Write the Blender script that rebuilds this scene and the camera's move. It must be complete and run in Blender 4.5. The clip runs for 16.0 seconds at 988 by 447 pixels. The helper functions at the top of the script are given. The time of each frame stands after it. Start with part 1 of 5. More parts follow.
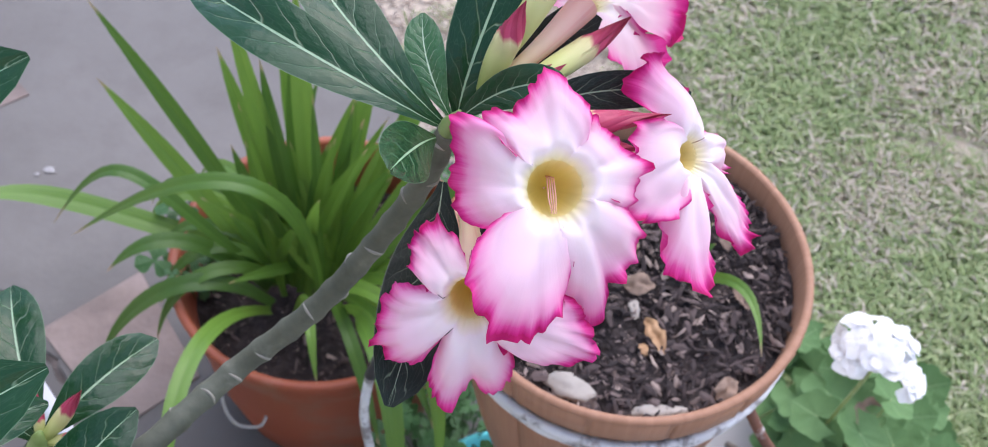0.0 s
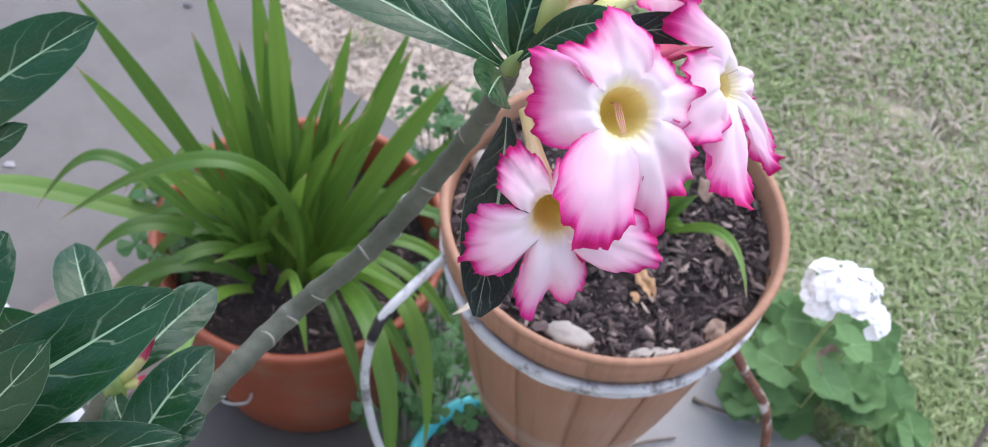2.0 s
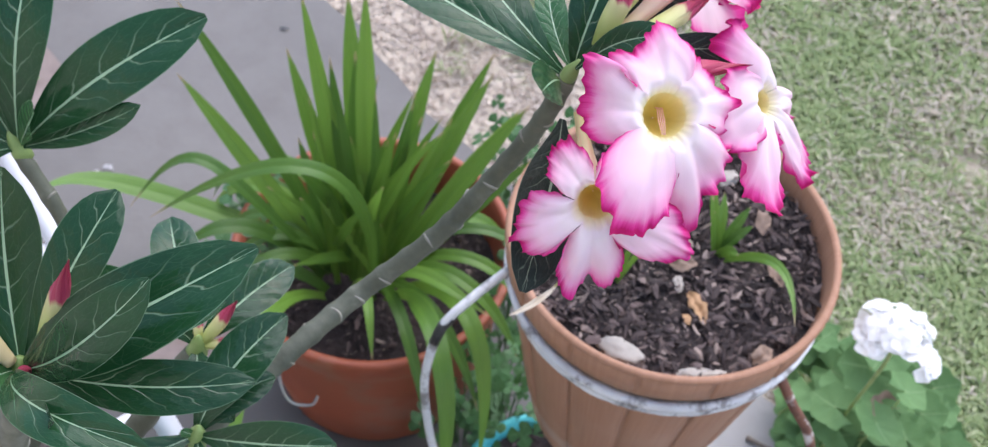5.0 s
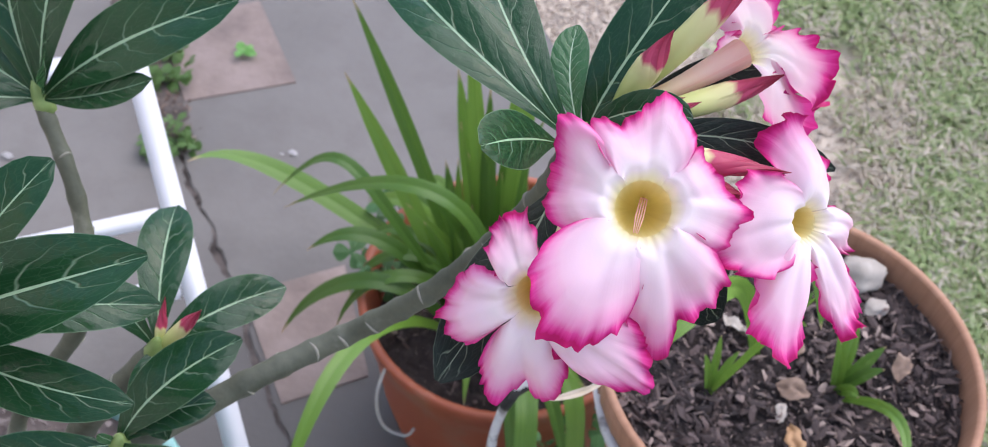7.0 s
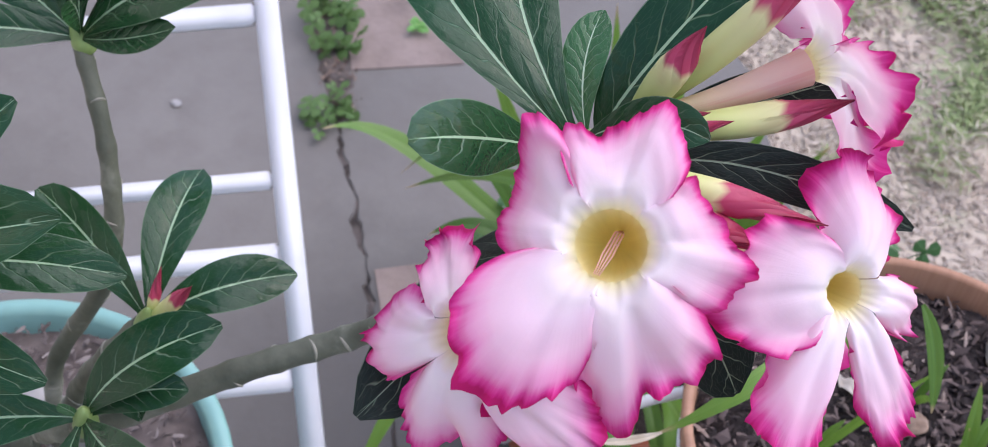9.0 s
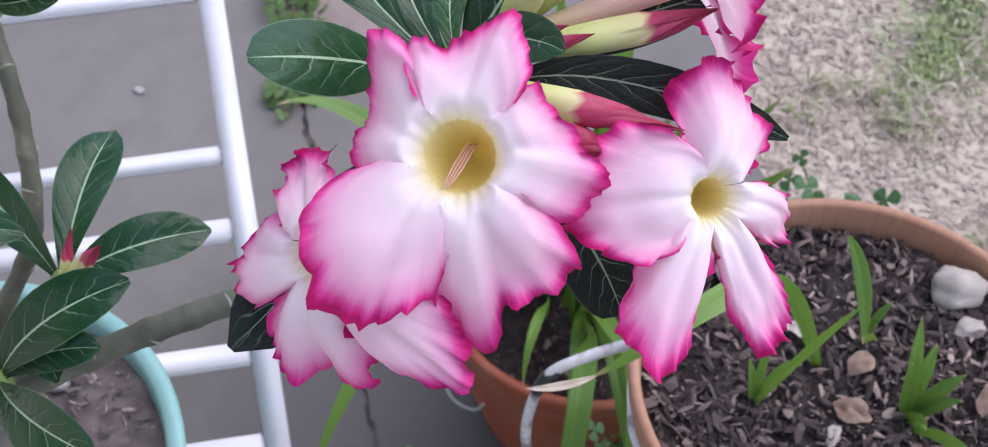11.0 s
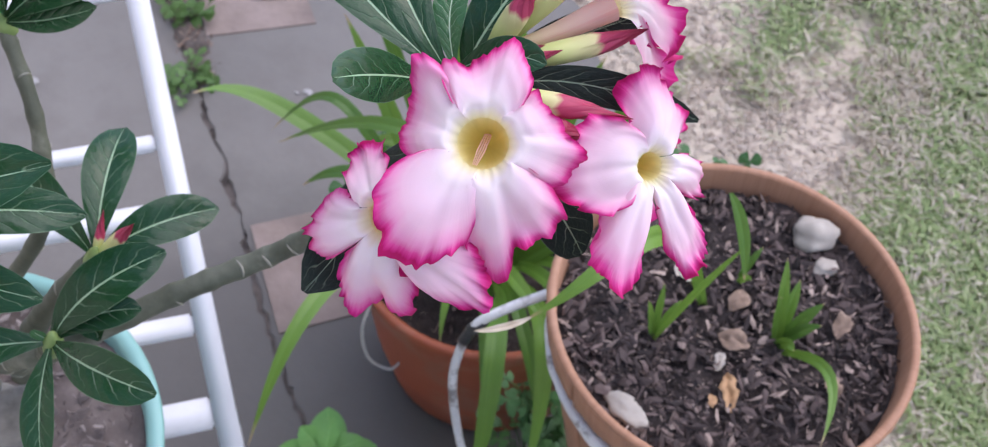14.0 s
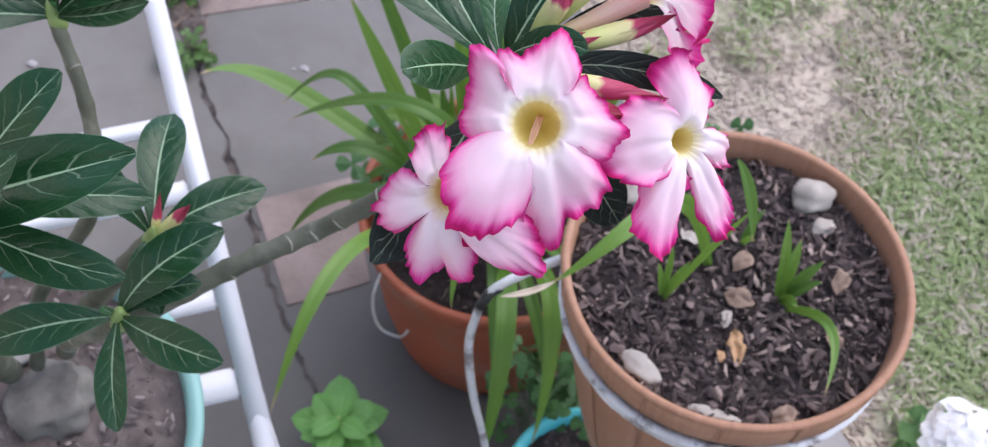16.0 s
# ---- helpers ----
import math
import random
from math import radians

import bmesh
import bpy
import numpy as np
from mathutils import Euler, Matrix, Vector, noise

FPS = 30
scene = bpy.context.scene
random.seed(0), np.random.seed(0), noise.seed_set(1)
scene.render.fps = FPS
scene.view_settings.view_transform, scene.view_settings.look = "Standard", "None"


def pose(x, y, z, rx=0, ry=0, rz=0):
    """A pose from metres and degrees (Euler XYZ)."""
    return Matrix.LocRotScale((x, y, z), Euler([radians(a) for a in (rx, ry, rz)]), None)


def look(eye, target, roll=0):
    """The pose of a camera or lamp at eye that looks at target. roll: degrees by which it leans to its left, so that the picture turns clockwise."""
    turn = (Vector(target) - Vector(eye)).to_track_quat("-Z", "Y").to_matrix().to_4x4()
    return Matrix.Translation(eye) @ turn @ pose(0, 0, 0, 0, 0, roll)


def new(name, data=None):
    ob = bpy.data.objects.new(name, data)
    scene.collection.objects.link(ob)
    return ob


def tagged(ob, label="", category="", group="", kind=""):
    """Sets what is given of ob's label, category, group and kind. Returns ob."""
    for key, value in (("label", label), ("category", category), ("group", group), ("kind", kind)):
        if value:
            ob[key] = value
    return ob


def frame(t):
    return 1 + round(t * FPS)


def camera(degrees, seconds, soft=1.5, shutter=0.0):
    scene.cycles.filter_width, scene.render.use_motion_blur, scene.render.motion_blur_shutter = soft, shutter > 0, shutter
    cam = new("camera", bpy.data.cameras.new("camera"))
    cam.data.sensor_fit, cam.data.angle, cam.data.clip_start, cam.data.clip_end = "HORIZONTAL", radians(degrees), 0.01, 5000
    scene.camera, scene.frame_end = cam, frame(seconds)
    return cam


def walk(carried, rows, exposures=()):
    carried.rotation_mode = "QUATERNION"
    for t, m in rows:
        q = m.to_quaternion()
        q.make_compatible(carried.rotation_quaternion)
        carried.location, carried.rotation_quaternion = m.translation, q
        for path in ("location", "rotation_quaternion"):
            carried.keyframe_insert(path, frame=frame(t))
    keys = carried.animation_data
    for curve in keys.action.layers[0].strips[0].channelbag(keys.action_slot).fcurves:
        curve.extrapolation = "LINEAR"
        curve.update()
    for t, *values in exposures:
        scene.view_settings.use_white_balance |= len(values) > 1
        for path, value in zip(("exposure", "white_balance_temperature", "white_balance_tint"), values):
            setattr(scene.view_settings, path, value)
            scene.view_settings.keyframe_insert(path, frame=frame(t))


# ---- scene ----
cam = camera(47.8, 16.0, 0.9)
cam.data.dof.use_dof = True
cam.data.dof.focus_distance = 0.35
cam.data.dof.aperture_fstop = 28.0
PATH = [
    (0, (0.093, 0.08, 1.403), (-0.006, 1.237, -0.225), 4.9),
    (0.5, (0.103, 0.08, 1.399), (0.018, 1.231, -0.235), 5.6),
    (1, (0.102, 0.077, 1.404), (0.009, 1.235, -0.225), 4.8),
    (1.5, (0.075, 0.059, 1.416), (0.018, 1.224, -0.208), 6.1),
    (2, (0.044, 0.028, 1.421), (0.073, 1.187, -0.209), 7.6),
    (2.5, (0.011, -0.01, 1.444), (0.081, 1.195, -0.15), 6.7),
    (3, (-0.009, -0.054, 1.457), (0.101, 1.153, -0.134), 6.7),
    (5.5, (0.079, -0.003, 1.44), (-0.137, 1.187, -0.153), 5.8),
    (6, (0.095, 0.02, 1.424), (-0.22, 1.191, -0.167), 5.9),
    (6.5, (0.115, 0.054, 1.404), (-0.292, 1.205, -0.18), 4.8),
    (7, (0.149, 0.072, 1.393), (-0.386, 1.201, -0.169), 3.2),
    (7.5, (0.175, 0.097, 1.374), (-0.48, 1.174, -0.179), 1.6),
    (8, (0.178, 0.118, 1.363), (-0.562, 1.161, -0.175), 1.0),
    (8.5, (0.179, 0.137, 1.356), (-0.624, 1.134, -0.181), -0.3),
    (9, (0.183, 0.155, 1.34), (-0.633, 1.089, -0.228), -1.3),
    (9.5, (0.192, 0.165, 1.335), (-0.649, 1.071, -0.237), -2.5),
    (10, (0.202, 0.171, 1.325), (-0.62, 1.073, -0.26), -3.1),
    (12.5, (0.23, 0.136, 1.355), (-0.49, 1.122, -0.229), -0.4),
    (13, (0.229, 0.117, 1.384), (-0.45, 1.146, -0.19), 1.8),
    (13.5, (0.229, 0.101, 1.403), (-0.401, 1.152, -0.178), 2.8),
    (14, (0.223, 0.08, 1.42), (-0.348, 1.11, -0.196), 3.4),
    (14.5, (0.218, 0.063, 1.438), (-0.339, 1.087, -0.188), 3.2),
    (15, (0.214, 0.054, 1.444), (-0.31, 1.065, -0.2), 3.6),
    (15.5, (0.21, 0.046, 1.452), (-0.292, 1.064, -0.195), 4.1),
    (16, (0.209, 0.044, 1.456), (-0.307, 1.052, -0.193), 3.4),
]
walk(cam, [(t, look(eye, target, roll)) for t, eye, target, roll in PATH],
     ((0.0, 1.4, 6600.0, 18.7), (3.0, 1.46, 6650.0, 15.7), (5.5, 1.48, 6650.0, 15.7), (7.0, 1.34, 6750.0, 17.7), (8.0, 1.26, 6700.0, 19.7),
      (10.0, 1.14, 6650.0, 20.7), (12.5, 1.15, 6650.0, 20.7), (14.0, 1.21, 6650.0, 19.2), (16.0, 1.25, 6700.0, 18.2)))

# ---------------------------------------------------------------- light
world = bpy.data.worlds.new("overcast_sky")
scene.world = world
world.use_nodes = True
wn = world.node_tree.nodes
sky = wn.new("ShaderNodeTexSky")
sky.sky_type = 'NISHITA'
sky.sun_disc = False
sky.sun_elevation = radians(50)
sky.sun_rotation = radians(31)
sky.air_density = 1.0
sky.dust_density = 1.0
wn["Background"].inputs[1].default_value = 0.15
world.node_tree.links.new(sky.outputs[0], wn["Background"].inputs[0])
sun_data = bpy.data.lights.new("sun", 'SUN')
sun_data.energy = 1.35
sun_data.angle = radians(75)
sun_data.color = (0.98, 0.98, 1.0)
sun = new("sun", sun_data)
sun.matrix_world = look((1.3, 2.1, 5), (0, 0, 0))

# ---------------------------------------------------------------- helpers for materials and meshes
rng = random.Random(7)


class Nodes:
    """A short way to write node materials."""

    def __init__(self, name):
        self.mat = bpy.data.materials.new(name)
        self.mat.use_nodes = True
        self.tree = self.mat.node_tree
        self.bsdf = self.tree.nodes["Principled BSDF"]
        self.coord = self.tree.nodes.new("ShaderNodeTexCoord")
        self.obj = self.coord.outputs["Object"]
        self.uv = self.coord.outputs["UV"]

    def put(self, value, socket):
        if isinstance(value, bpy.types.NodeSocket):
            self.tree.links.new(value, socket)
        elif isinstance(value, (tuple, list)) and len(value) == 3 and socket.type == 'RGBA':
            socket.default_value = (*value, 1.0)
        else:
            socket.default_value = value

    def noise(self, scale, detail=3.0, rough=0.55, vec=None, distort=0.0):
        n = self.tree.nodes.new("ShaderNodeTexNoise")
        self.put(vec or self.obj, n.inputs["Vector"])
        n.inputs["Scale"].default_value = scale
        n.inputs["Detail"].default_value = detail
        n.inputs["Roughness"].default_value = rough
        n.inputs["Distortion"].default_value = distort
        return n.outputs["Fac"]

    def voronoi(self, scale, vec=None, feature='F1', out="Distance"):
        n = self.tree.nodes.new("ShaderNodeTexVoronoi")
        n.feature = feature
        self.put(vec or self.obj, n.inputs["Vector"])
        n.inputs["Scale"].default_value = scale
        return n.outputs[out]

    def math(self, op, a, b=0.0, c=0.0):
        n = self.tree.nodes.new("ShaderNodeMath")
        n.operation = op
        for k, v in enumerate((a, b, c)):
            self.put(v, n.inputs[k])
        return n.outputs[0]

    def ramp(self, fac, *stops):
        n = self.tree.nodes.new("ShaderNodeValToRGB")
        el = n.color_ramp.elements
        while len(el) < len(stops):
            el.new(0.5)
        for e, (p, c) in zip(el, stops):
            e.position = p
            e.color = (*c, 1.0) if isinstance(c, tuple) else (c, c, c, 1.0)
        self.put(fac, n.inputs[0])
        return n.outputs[0]

    def mix(self, fac, a, b, mode='MIX'):
        n = self.tree.nodes.new("ShaderNodeMix")
        n.data_type = 'RGBA'
        n.blend_type = mode
        self.put(fac, n.inputs[0])
        self.put(a, n.inputs[6])
        self.put(b, n.inputs[7])
        return n.outputs[2]

    def rand(self):
        return self.tree.nodes.new("ShaderNodeObjectInfo").outputs["Random"]

    def island(self):
        return self.tree.nodes.new("ShaderNodeNewGeometry").outputs["Random Per Island"]

    def split(self, vec):
        n = self.tree.nodes.new("ShaderNodeSeparateXYZ")
        self.put(vec, n.inputs[0])
        return n.outputs

    def join(self, x, y, z=0.0):
        n = self.tree.nodes.new("ShaderNodeCombineXYZ")
        for k, v in enumerate((x, y, z)):
            self.put(v, n.inputs[k])
        return n.outputs[0]

    def bump(self, height, strength=0.3, dist=0.002):
        n = self.tree.nodes.new("ShaderNodeBump")
        n.inputs["Strength"].default_value = strength
        n.inputs["Distance"].default_value = dist
        self.put(height, n.inputs["Height"])
        self.put(n.outputs[0], self.bsdf.inputs["Normal"])

    def done(self, color, rough=0.6, spec=0.5, metal=0.0, trans=0.0, coat=0.0):
        self.put(color, self.bsdf.inputs["Base Color"])
        self.put(rough, self.bsdf.inputs["Roughness"])
        self.put(metal, self.bsdf.inputs["Metallic"])
        self.put(spec, self.bsdf.inputs["Specular IOR Level"])
        if trans:
            t = self.tree.nodes.new("ShaderNodeBsdfTranslucent")
            self.put(color, t.inputs[0])
            m = self.tree.nodes.new("ShaderNodeMixShader")
            m.inputs[0].default_value = trans
            self.tree.links.new(self.bsdf.outputs[0], m.inputs[1])
            self.tree.links.new(t.outputs[0], m.inputs[2])
            self.tree.links.new(m.outputs[0], self.tree.nodes["Material Output"].inputs[0])
        return self.mat


def link_mesh(name, bm, material, parent=None, label="", smooth=True):
    me = bpy.data.meshes.new(name)
    bm.normal_update()
    bm.to_mesh(me)
    bm.free()
    me.materials.append(material)
    if smooth:
        me.polygons.foreach_set("use_smooth", [True] * len(me.polygons))
    ob = new(name, me)
    if parent is not None:
        ob.parent = parent
    if label:
        ob["label"] = label
    return ob


def part(name, bm, material, parent, label="", smooth=True):
    return link_mesh(name, bm, material, parent, label, smooth)


def empty(name, label, category, at=(0, 0, 0), group="", kind=""):
    e = new(name)
    e.empty_display_size = 0.02
    return tagged(e, label, category, group, kind)


def V(*a):
    return Vector(a)


def frame_of(t, face):
    """Side and normal for a direction t with the normal as near to face as may be."""
    t = t.normalized()
    side = t.cross(face)
    if side.length < 1e-5:
        side = t.orthogonal()
    side.normalize()
    return t, side, side.cross(t).normalized()


def bez(p, v):
    """A point of a Bezier curve of three or four points."""
    q = [Vector(a) for a in p]
    while len(q) > 1:
        q = [q[k].lerp(q[k + 1], v) for k in range(len(q) - 1)]
    return q[0]


def catmull(pts, per=6):
    """A smooth line through the points."""
    pts = [Vector(p) for p in pts]
    out = []
    for k in range(len(pts) - 1):
        a, b, c, d = pts[max(k - 1, 0)], pts[k], pts[k + 1], pts[min(k + 2, len(pts) - 1)]
        for s in range(per):
            u = s / per
            out.append(0.5 * ((2 * b) + (c - a) * u + (2 * a - 5 * b + 4 * c - d) * u * u + (3 * b - a - 3 * c + d) * u ** 3))
    return out + [pts[-1]]


def grid(bm, rows, uvs=None, close=False):
    """Faces between rows of points; uvs: the same rows of (u, v)."""
    lay = bm.loops.layers.uv.verify()
    vs = [[bm.verts.new(p) for p in row] for row in rows]
    n = len(rows[0])
    for i in range(len(rows) - 1):
        for j in range(n if close else n - 1):
            k = (j + 1) % n
            ids = ((i, j), (i, k), (i + 1, k), (i + 1, j))
            f = bm.faces.new([vs[a][b] for a, b in ids])
            if uvs:
                for loop, (a, b) in zip(f.loops, ids):
                    loop[lay].uv = uvs[a][b]
    return vs


def tube(bm, pts, radii, sides=10, caps=True):
    """A tube along points with a radius at each."""
    pts = [Vector(p) for p in pts]
    n = len(pts)
    radii = radii if isinstance(radii, (list, tuple)) else [radii] * n
    up = None
    rows, uvs = [], []
    for i, p in enumerate(pts):
        t = (pts[min(i + 1, n - 1)] - pts[max(i - 1, 0)]).normalized()
        if up is None:
            up = t.orthogonal().normalized()
        up = (up - t * up.dot(t)).normalized()
        side = t.cross(up)
        rows.append([p + (up * math.cos(a) + side * math.sin(a)) * radii[i] for a in (2 * math.pi * k / sides for k in range(sides))])
        uvs.append([(k / sides, i / max(n - 1, 1)) for k in range(sides)])
    vs = grid(bm, rows, uvs, close=True)
    if caps:
        bm.faces.new(vs[0][::-1])
        bm.faces.new(vs[-1])
    return vs


def lathe(bm, profile, sides=48, at=(0, 0, 0)):
    """A turned form about z: rows of (radius, height)."""
    rows = [[V(at[0] + r * math.cos(a), at[1] + r * math.sin(a), at[2] + z) for a in (2 * math.pi * k / sides for k in range(sides))] for r, z in profile]
    uvs = [[(k / sides, i / (len(profile) - 1)) for k in range(sides)] for i in range(len(profile))]
    return grid(bm, rows, uvs, close=True)


def box(bm, x0, y0, z0, x1, y1, z1, bevel=0.0, m=None):
    r = bmesh.ops.create_cube(bm, size=1)
    mat4 = Matrix.Translation(((x0 + x1) / 2, (y0 + y1) / 2, (z0 + z1) / 2)) @ Matrix.Diagonal((x1 - x0, y1 - y0, z1 - z0, 1))
    bmesh.ops.transform(bm, matrix=(m @ mat4) if m else mat4, verts=r["verts"])
    if bevel:
        es = list({e for v in r["verts"] for e in v.link_edges})
        bmesh.ops.bevel(bm, geom=es, offset=bevel, segments=2, affect='EDGES')

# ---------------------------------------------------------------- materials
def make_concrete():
    """Worn concrete, palest near x 0.3, with shade painted raggedly round the pots."""
    k = Nodes("concrete")
    big = k.noise(2.2, 4)
    fine = k.noise(60, 5, 0.7)
    spots = k.noise(14, 3)
    x, y, _ = k.split(k.obj)
    c = k.ramp(big, (0.3, (0.104, 0.098, 0.091)), (0.7, (0.15, 0.142, 0.132)))
    c = k.mix(k.ramp(spots, (0.45, 0.0), (0.75, 0.45)), c, (0.092, 0.082, 0.074))
    c = k.mix(k.math('MULTIPLY', fine, 0.22), c, (0.205, 0.193, 0.179))
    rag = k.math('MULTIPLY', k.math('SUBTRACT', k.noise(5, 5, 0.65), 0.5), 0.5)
    c = k.mix(k.ramp(k.math('MULTIPLY', k.math('ADD', x, rag), 0.4), (0.024, 0.0), (0.136, 0.75), (0.34, 0.45), (0.7, 0.1)), c, (0.34, 0.325, 0.31))
    # dark ragged patch that paints in the shade about the pots
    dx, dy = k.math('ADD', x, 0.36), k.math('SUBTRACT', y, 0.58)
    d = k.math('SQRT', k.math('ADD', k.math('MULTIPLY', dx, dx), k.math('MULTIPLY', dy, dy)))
    pot_shade = k.ramp(k.math('ADD', d, rag), (0.22, 0.6), (0.42, 0.0))
    c = k.mix(pot_shade, c, (0.05, 0.045, 0.04))
    k.bump(fine, 0.35, 0.002)
    return k.done(c, k.math('MULTIPLY_ADD', pot_shade, -0.3, 0.82))


def make_joint_earth():
    k = Nodes("joint_earth")
    c = k.ramp(k.noise(30, 4), (0.35, (0.05, 0.042, 0.038)), (0.7, (0.13, 0.11, 0.1)))
    k.bump(k.noise(90, 4), 0.8, 0.004)
    return k.done(c, 0.9, 0.2)


def make_brick():
    k = Nodes("weathered_brick")
    a = k.noise(9, 4)
    f = k.noise(70, 4)
    c = k.ramp(a, (0.3, (0.12, 0.095, 0.084)), (0.5, (0.205, 0.16, 0.14)), (0.65, (0.25, 0.2, 0.18)), (0.85, (0.31, 0.265, 0.25)))
    c = k.mix(k.math('MULTIPLY', f, 0.5), c, (0.16, 0.12, 0.105))
    k.bump(f, 0.5, 0.003)
    return k.done(c, 0.85)


def make_barrel():
    """Brown moulded plastic with a faint wood grain, and grey lime deposits in two uneven rings."""
    k = Nodes("brown_plastic")
    x = k.split(k.obj)
    ang = k.math('ARCTAN2', x[1], x[0])
    v = k.join(k.math('MULTIPLY', ang, 5.0), k.math('MULTIPLY', x[2], 1.0), 0.0)
    grain = k.noise(9, 4, 0.6, v)
    dirt = k.noise(13, 4)
    c = k.ramp(grain, (0.3, (0.28, 0.14, 0.082)), (0.75, (0.35, 0.185, 0.114)))
    c = k.mix(k.ramp(dirt, (0.5, 0.0), (0.85, 0.35)), c, (0.4, 0.28, 0.21))
    rag = k.math('MULTIPLY', k.math('SUBTRACT', k.noise(30, 5, 0.7), 0.5), 0.03)
    for z, w in ((0.222, 0.017), (0.012, 0.022)):
        d = k.math('ABSOLUTE', k.math('SUBTRACT', k.math('ADD', x[2], rag), z))
        c = k.mix(k.ramp(k.math('DIVIDE', d, w), (0.4, 0.5), (1.0, 0.0)), c, (0.38, 0.31, 0.25))
    k.bump(grain, 0.12, 0.002)
    return k.done(c, 0.6, 0.35)


def make_soil():
    k = Nodes("dark_soil")
    a = k.noise(26, 6, 0.7)
    b = k.noise(140, 4, 0.7)
    c = k.ramp(a, (0.3, (0.011, 0.009, 0.009)), (0.55, (0.04, 0.031, 0.029)), (0.8, (0.11, 0.082, 0.076)))
    c = k.mix(k.ramp(b, (0.55, 0.0), (0.75, 0.6)), c, (0.12, 0.095, 0.088))
    k.bump(k.math('ADD', a, b), 0.9, 0.006)
    return k.done(c, 0.9, 0.3)


def make_chips(name, *stops):
    k = Nodes(name)
    c = k.ramp(k.island(), *stops)
    c = k.mix(k.math('MULTIPLY', k.noise(180, 3), 0.35), c, (0.05, 0.035, 0.03))
    return k.done(c, 0.85, 0.3)


def make_plain(name, dark, light, scale=20, rough=0.5, bump=0.15, spec=0.5, dirt=None, trans=0.0):
    k = Nodes(name)
    n = k.noise(scale, 4)
    c = k.ramp(n, (0.3, dark), (0.7, light))
    if dirt:
        c = k.mix(k.ramp(k.noise(scale * 0.9, 5, 0.7), (0.54, 0.0), (0.62, 0.85)), c, dirt)
    if bump:
        k.bump(k.noise(scale * 5, 3), bump, 0.001)
    return k.done(c, rough, spec, trans=trans)


def make_leaf(name, dark, light, vein, rough=0.3, veins=9.0, trans=0.12, veiny=0.75, spec=0.5):
    """A leaf whose midrib and side veins follow its own length and width."""
    k = Nodes(name)
    u, v, _ = k.split(k.uv)
    off = k.math('ABSOLUTE', k.math('SUBTRACT', u, 0.5))
    wob = k.math('MULTIPLY', k.math('SUBTRACT', k.noise(5, 1.5, 0.4, k.join(u, v, k.math('MULTIPLY', k.rand(), 9.0))), 0.5), 0.1)
    off2 = k.math('ADD', off, k.math('MULTIPLY', wob, 0.12))
    rib = k.math('LESS_THAN', off2, k.math('MULTIPLY_ADD', v, -0.026, 0.033))
    s = k.math('ADD', k.math('SUBTRACT', v, k.math('MULTIPLY', off, 0.42)), wob)
    saw = k.math('ABSOLUTE', k.math('SUBTRACT', k.math('FRACT', k.math('MULTIPLY', s, veins)), 0.5))
    line = k.ramp(k.math('ADD', saw, k.math('MULTIPLY', off, 0.05)), (0.0, 0.95), (0.03, 0.55), (0.06, 0.0))
    fade = k.math('MULTIPLY', k.ramp(off, (0.15, 1.0), (0.42, 0.12)), k.ramp(v, (0.1, 0.0), (0.25, 1.0)))
    net = k.ramp(k.voronoi(16, k.uv, 'DISTANCE_TO_EDGE'), (0.0, 0.5), (0.05, 0.0))
    lines = k.math('MULTIPLY', k.math('MAXIMUM', k.math('MULTIPLY', line, fade), k.math('MULTIPLY', net, 0.2)), veiny)
    body = k.mix(k.noise(25, 3), dark, light)
    body = k.mix(k.math('MULTIPLY', k.rand(), 0.5), body, light)
    c = k.mix(lines, body, vein)
    c = k.mix(rib, c, vein)
    edge = k.math('GREATER_THAN', off, 0.488)
    c = k.mix(k.math('MULTIPLY', edge, 0.3), c, vein)
    quilt = k.math('ADD', k.math('ADD', k.math('MULTIPLY', k.noise(45, 3), 0.9), k.math('MULTIPLY', k.noise(260, 2), 0.25)), k.math('MULTIPLY', saw, 0.3))
    k.bump(k.math('SUBTRACT', quilt, k.math('MULTIPLY', k.math('MAXIMUM', lines, rib), 0.6)), 0.6, 0.002)
    return k.done(c, k.math('MULTIPLY_ADD', k.noise(40, 2), 0.14, rough - 0.07), spec, trans=trans)


def make_strap():
    k = Nodes("strap_leaf")
    u, v, _ = k.split(k.uv)
    lines = k.noise(1.0, 3, 0.6, k.join(k.math('MULTIPLY', u, 26.0), k.math('MULTIPLY', v, 1.5), k.rand()))
    c = k.ramp(lines, (0.3, (0.055, 0.14, 0.016)), (0.7, (0.125, 0.255, 0.032)))
    c = k.mix(k.math('MULTIPLY', k.math('POWER', k.rand(), 1.6), 0.8), c, (0.17, 0.31, 0.05))
    c = k.mix(k.ramp(k.rand(), (0.2, 0.55), (0.45, 0.0)), c, (0.04, 0.105, 0.02))
    tip = k.ramp(k.math('ADD', v, k.math('MULTIPLY', k.math('SUBTRACT', lines, 0.5), 0.1)), (0.93, 0.0), (0.975, 0.9))
    c = k.mix(tip, c, (0.42, 0.3, 0.17))
    k.bump(lines, 0.25, 0.001)
    return k.done(c, 0.42, 0.5, trans=0.32)


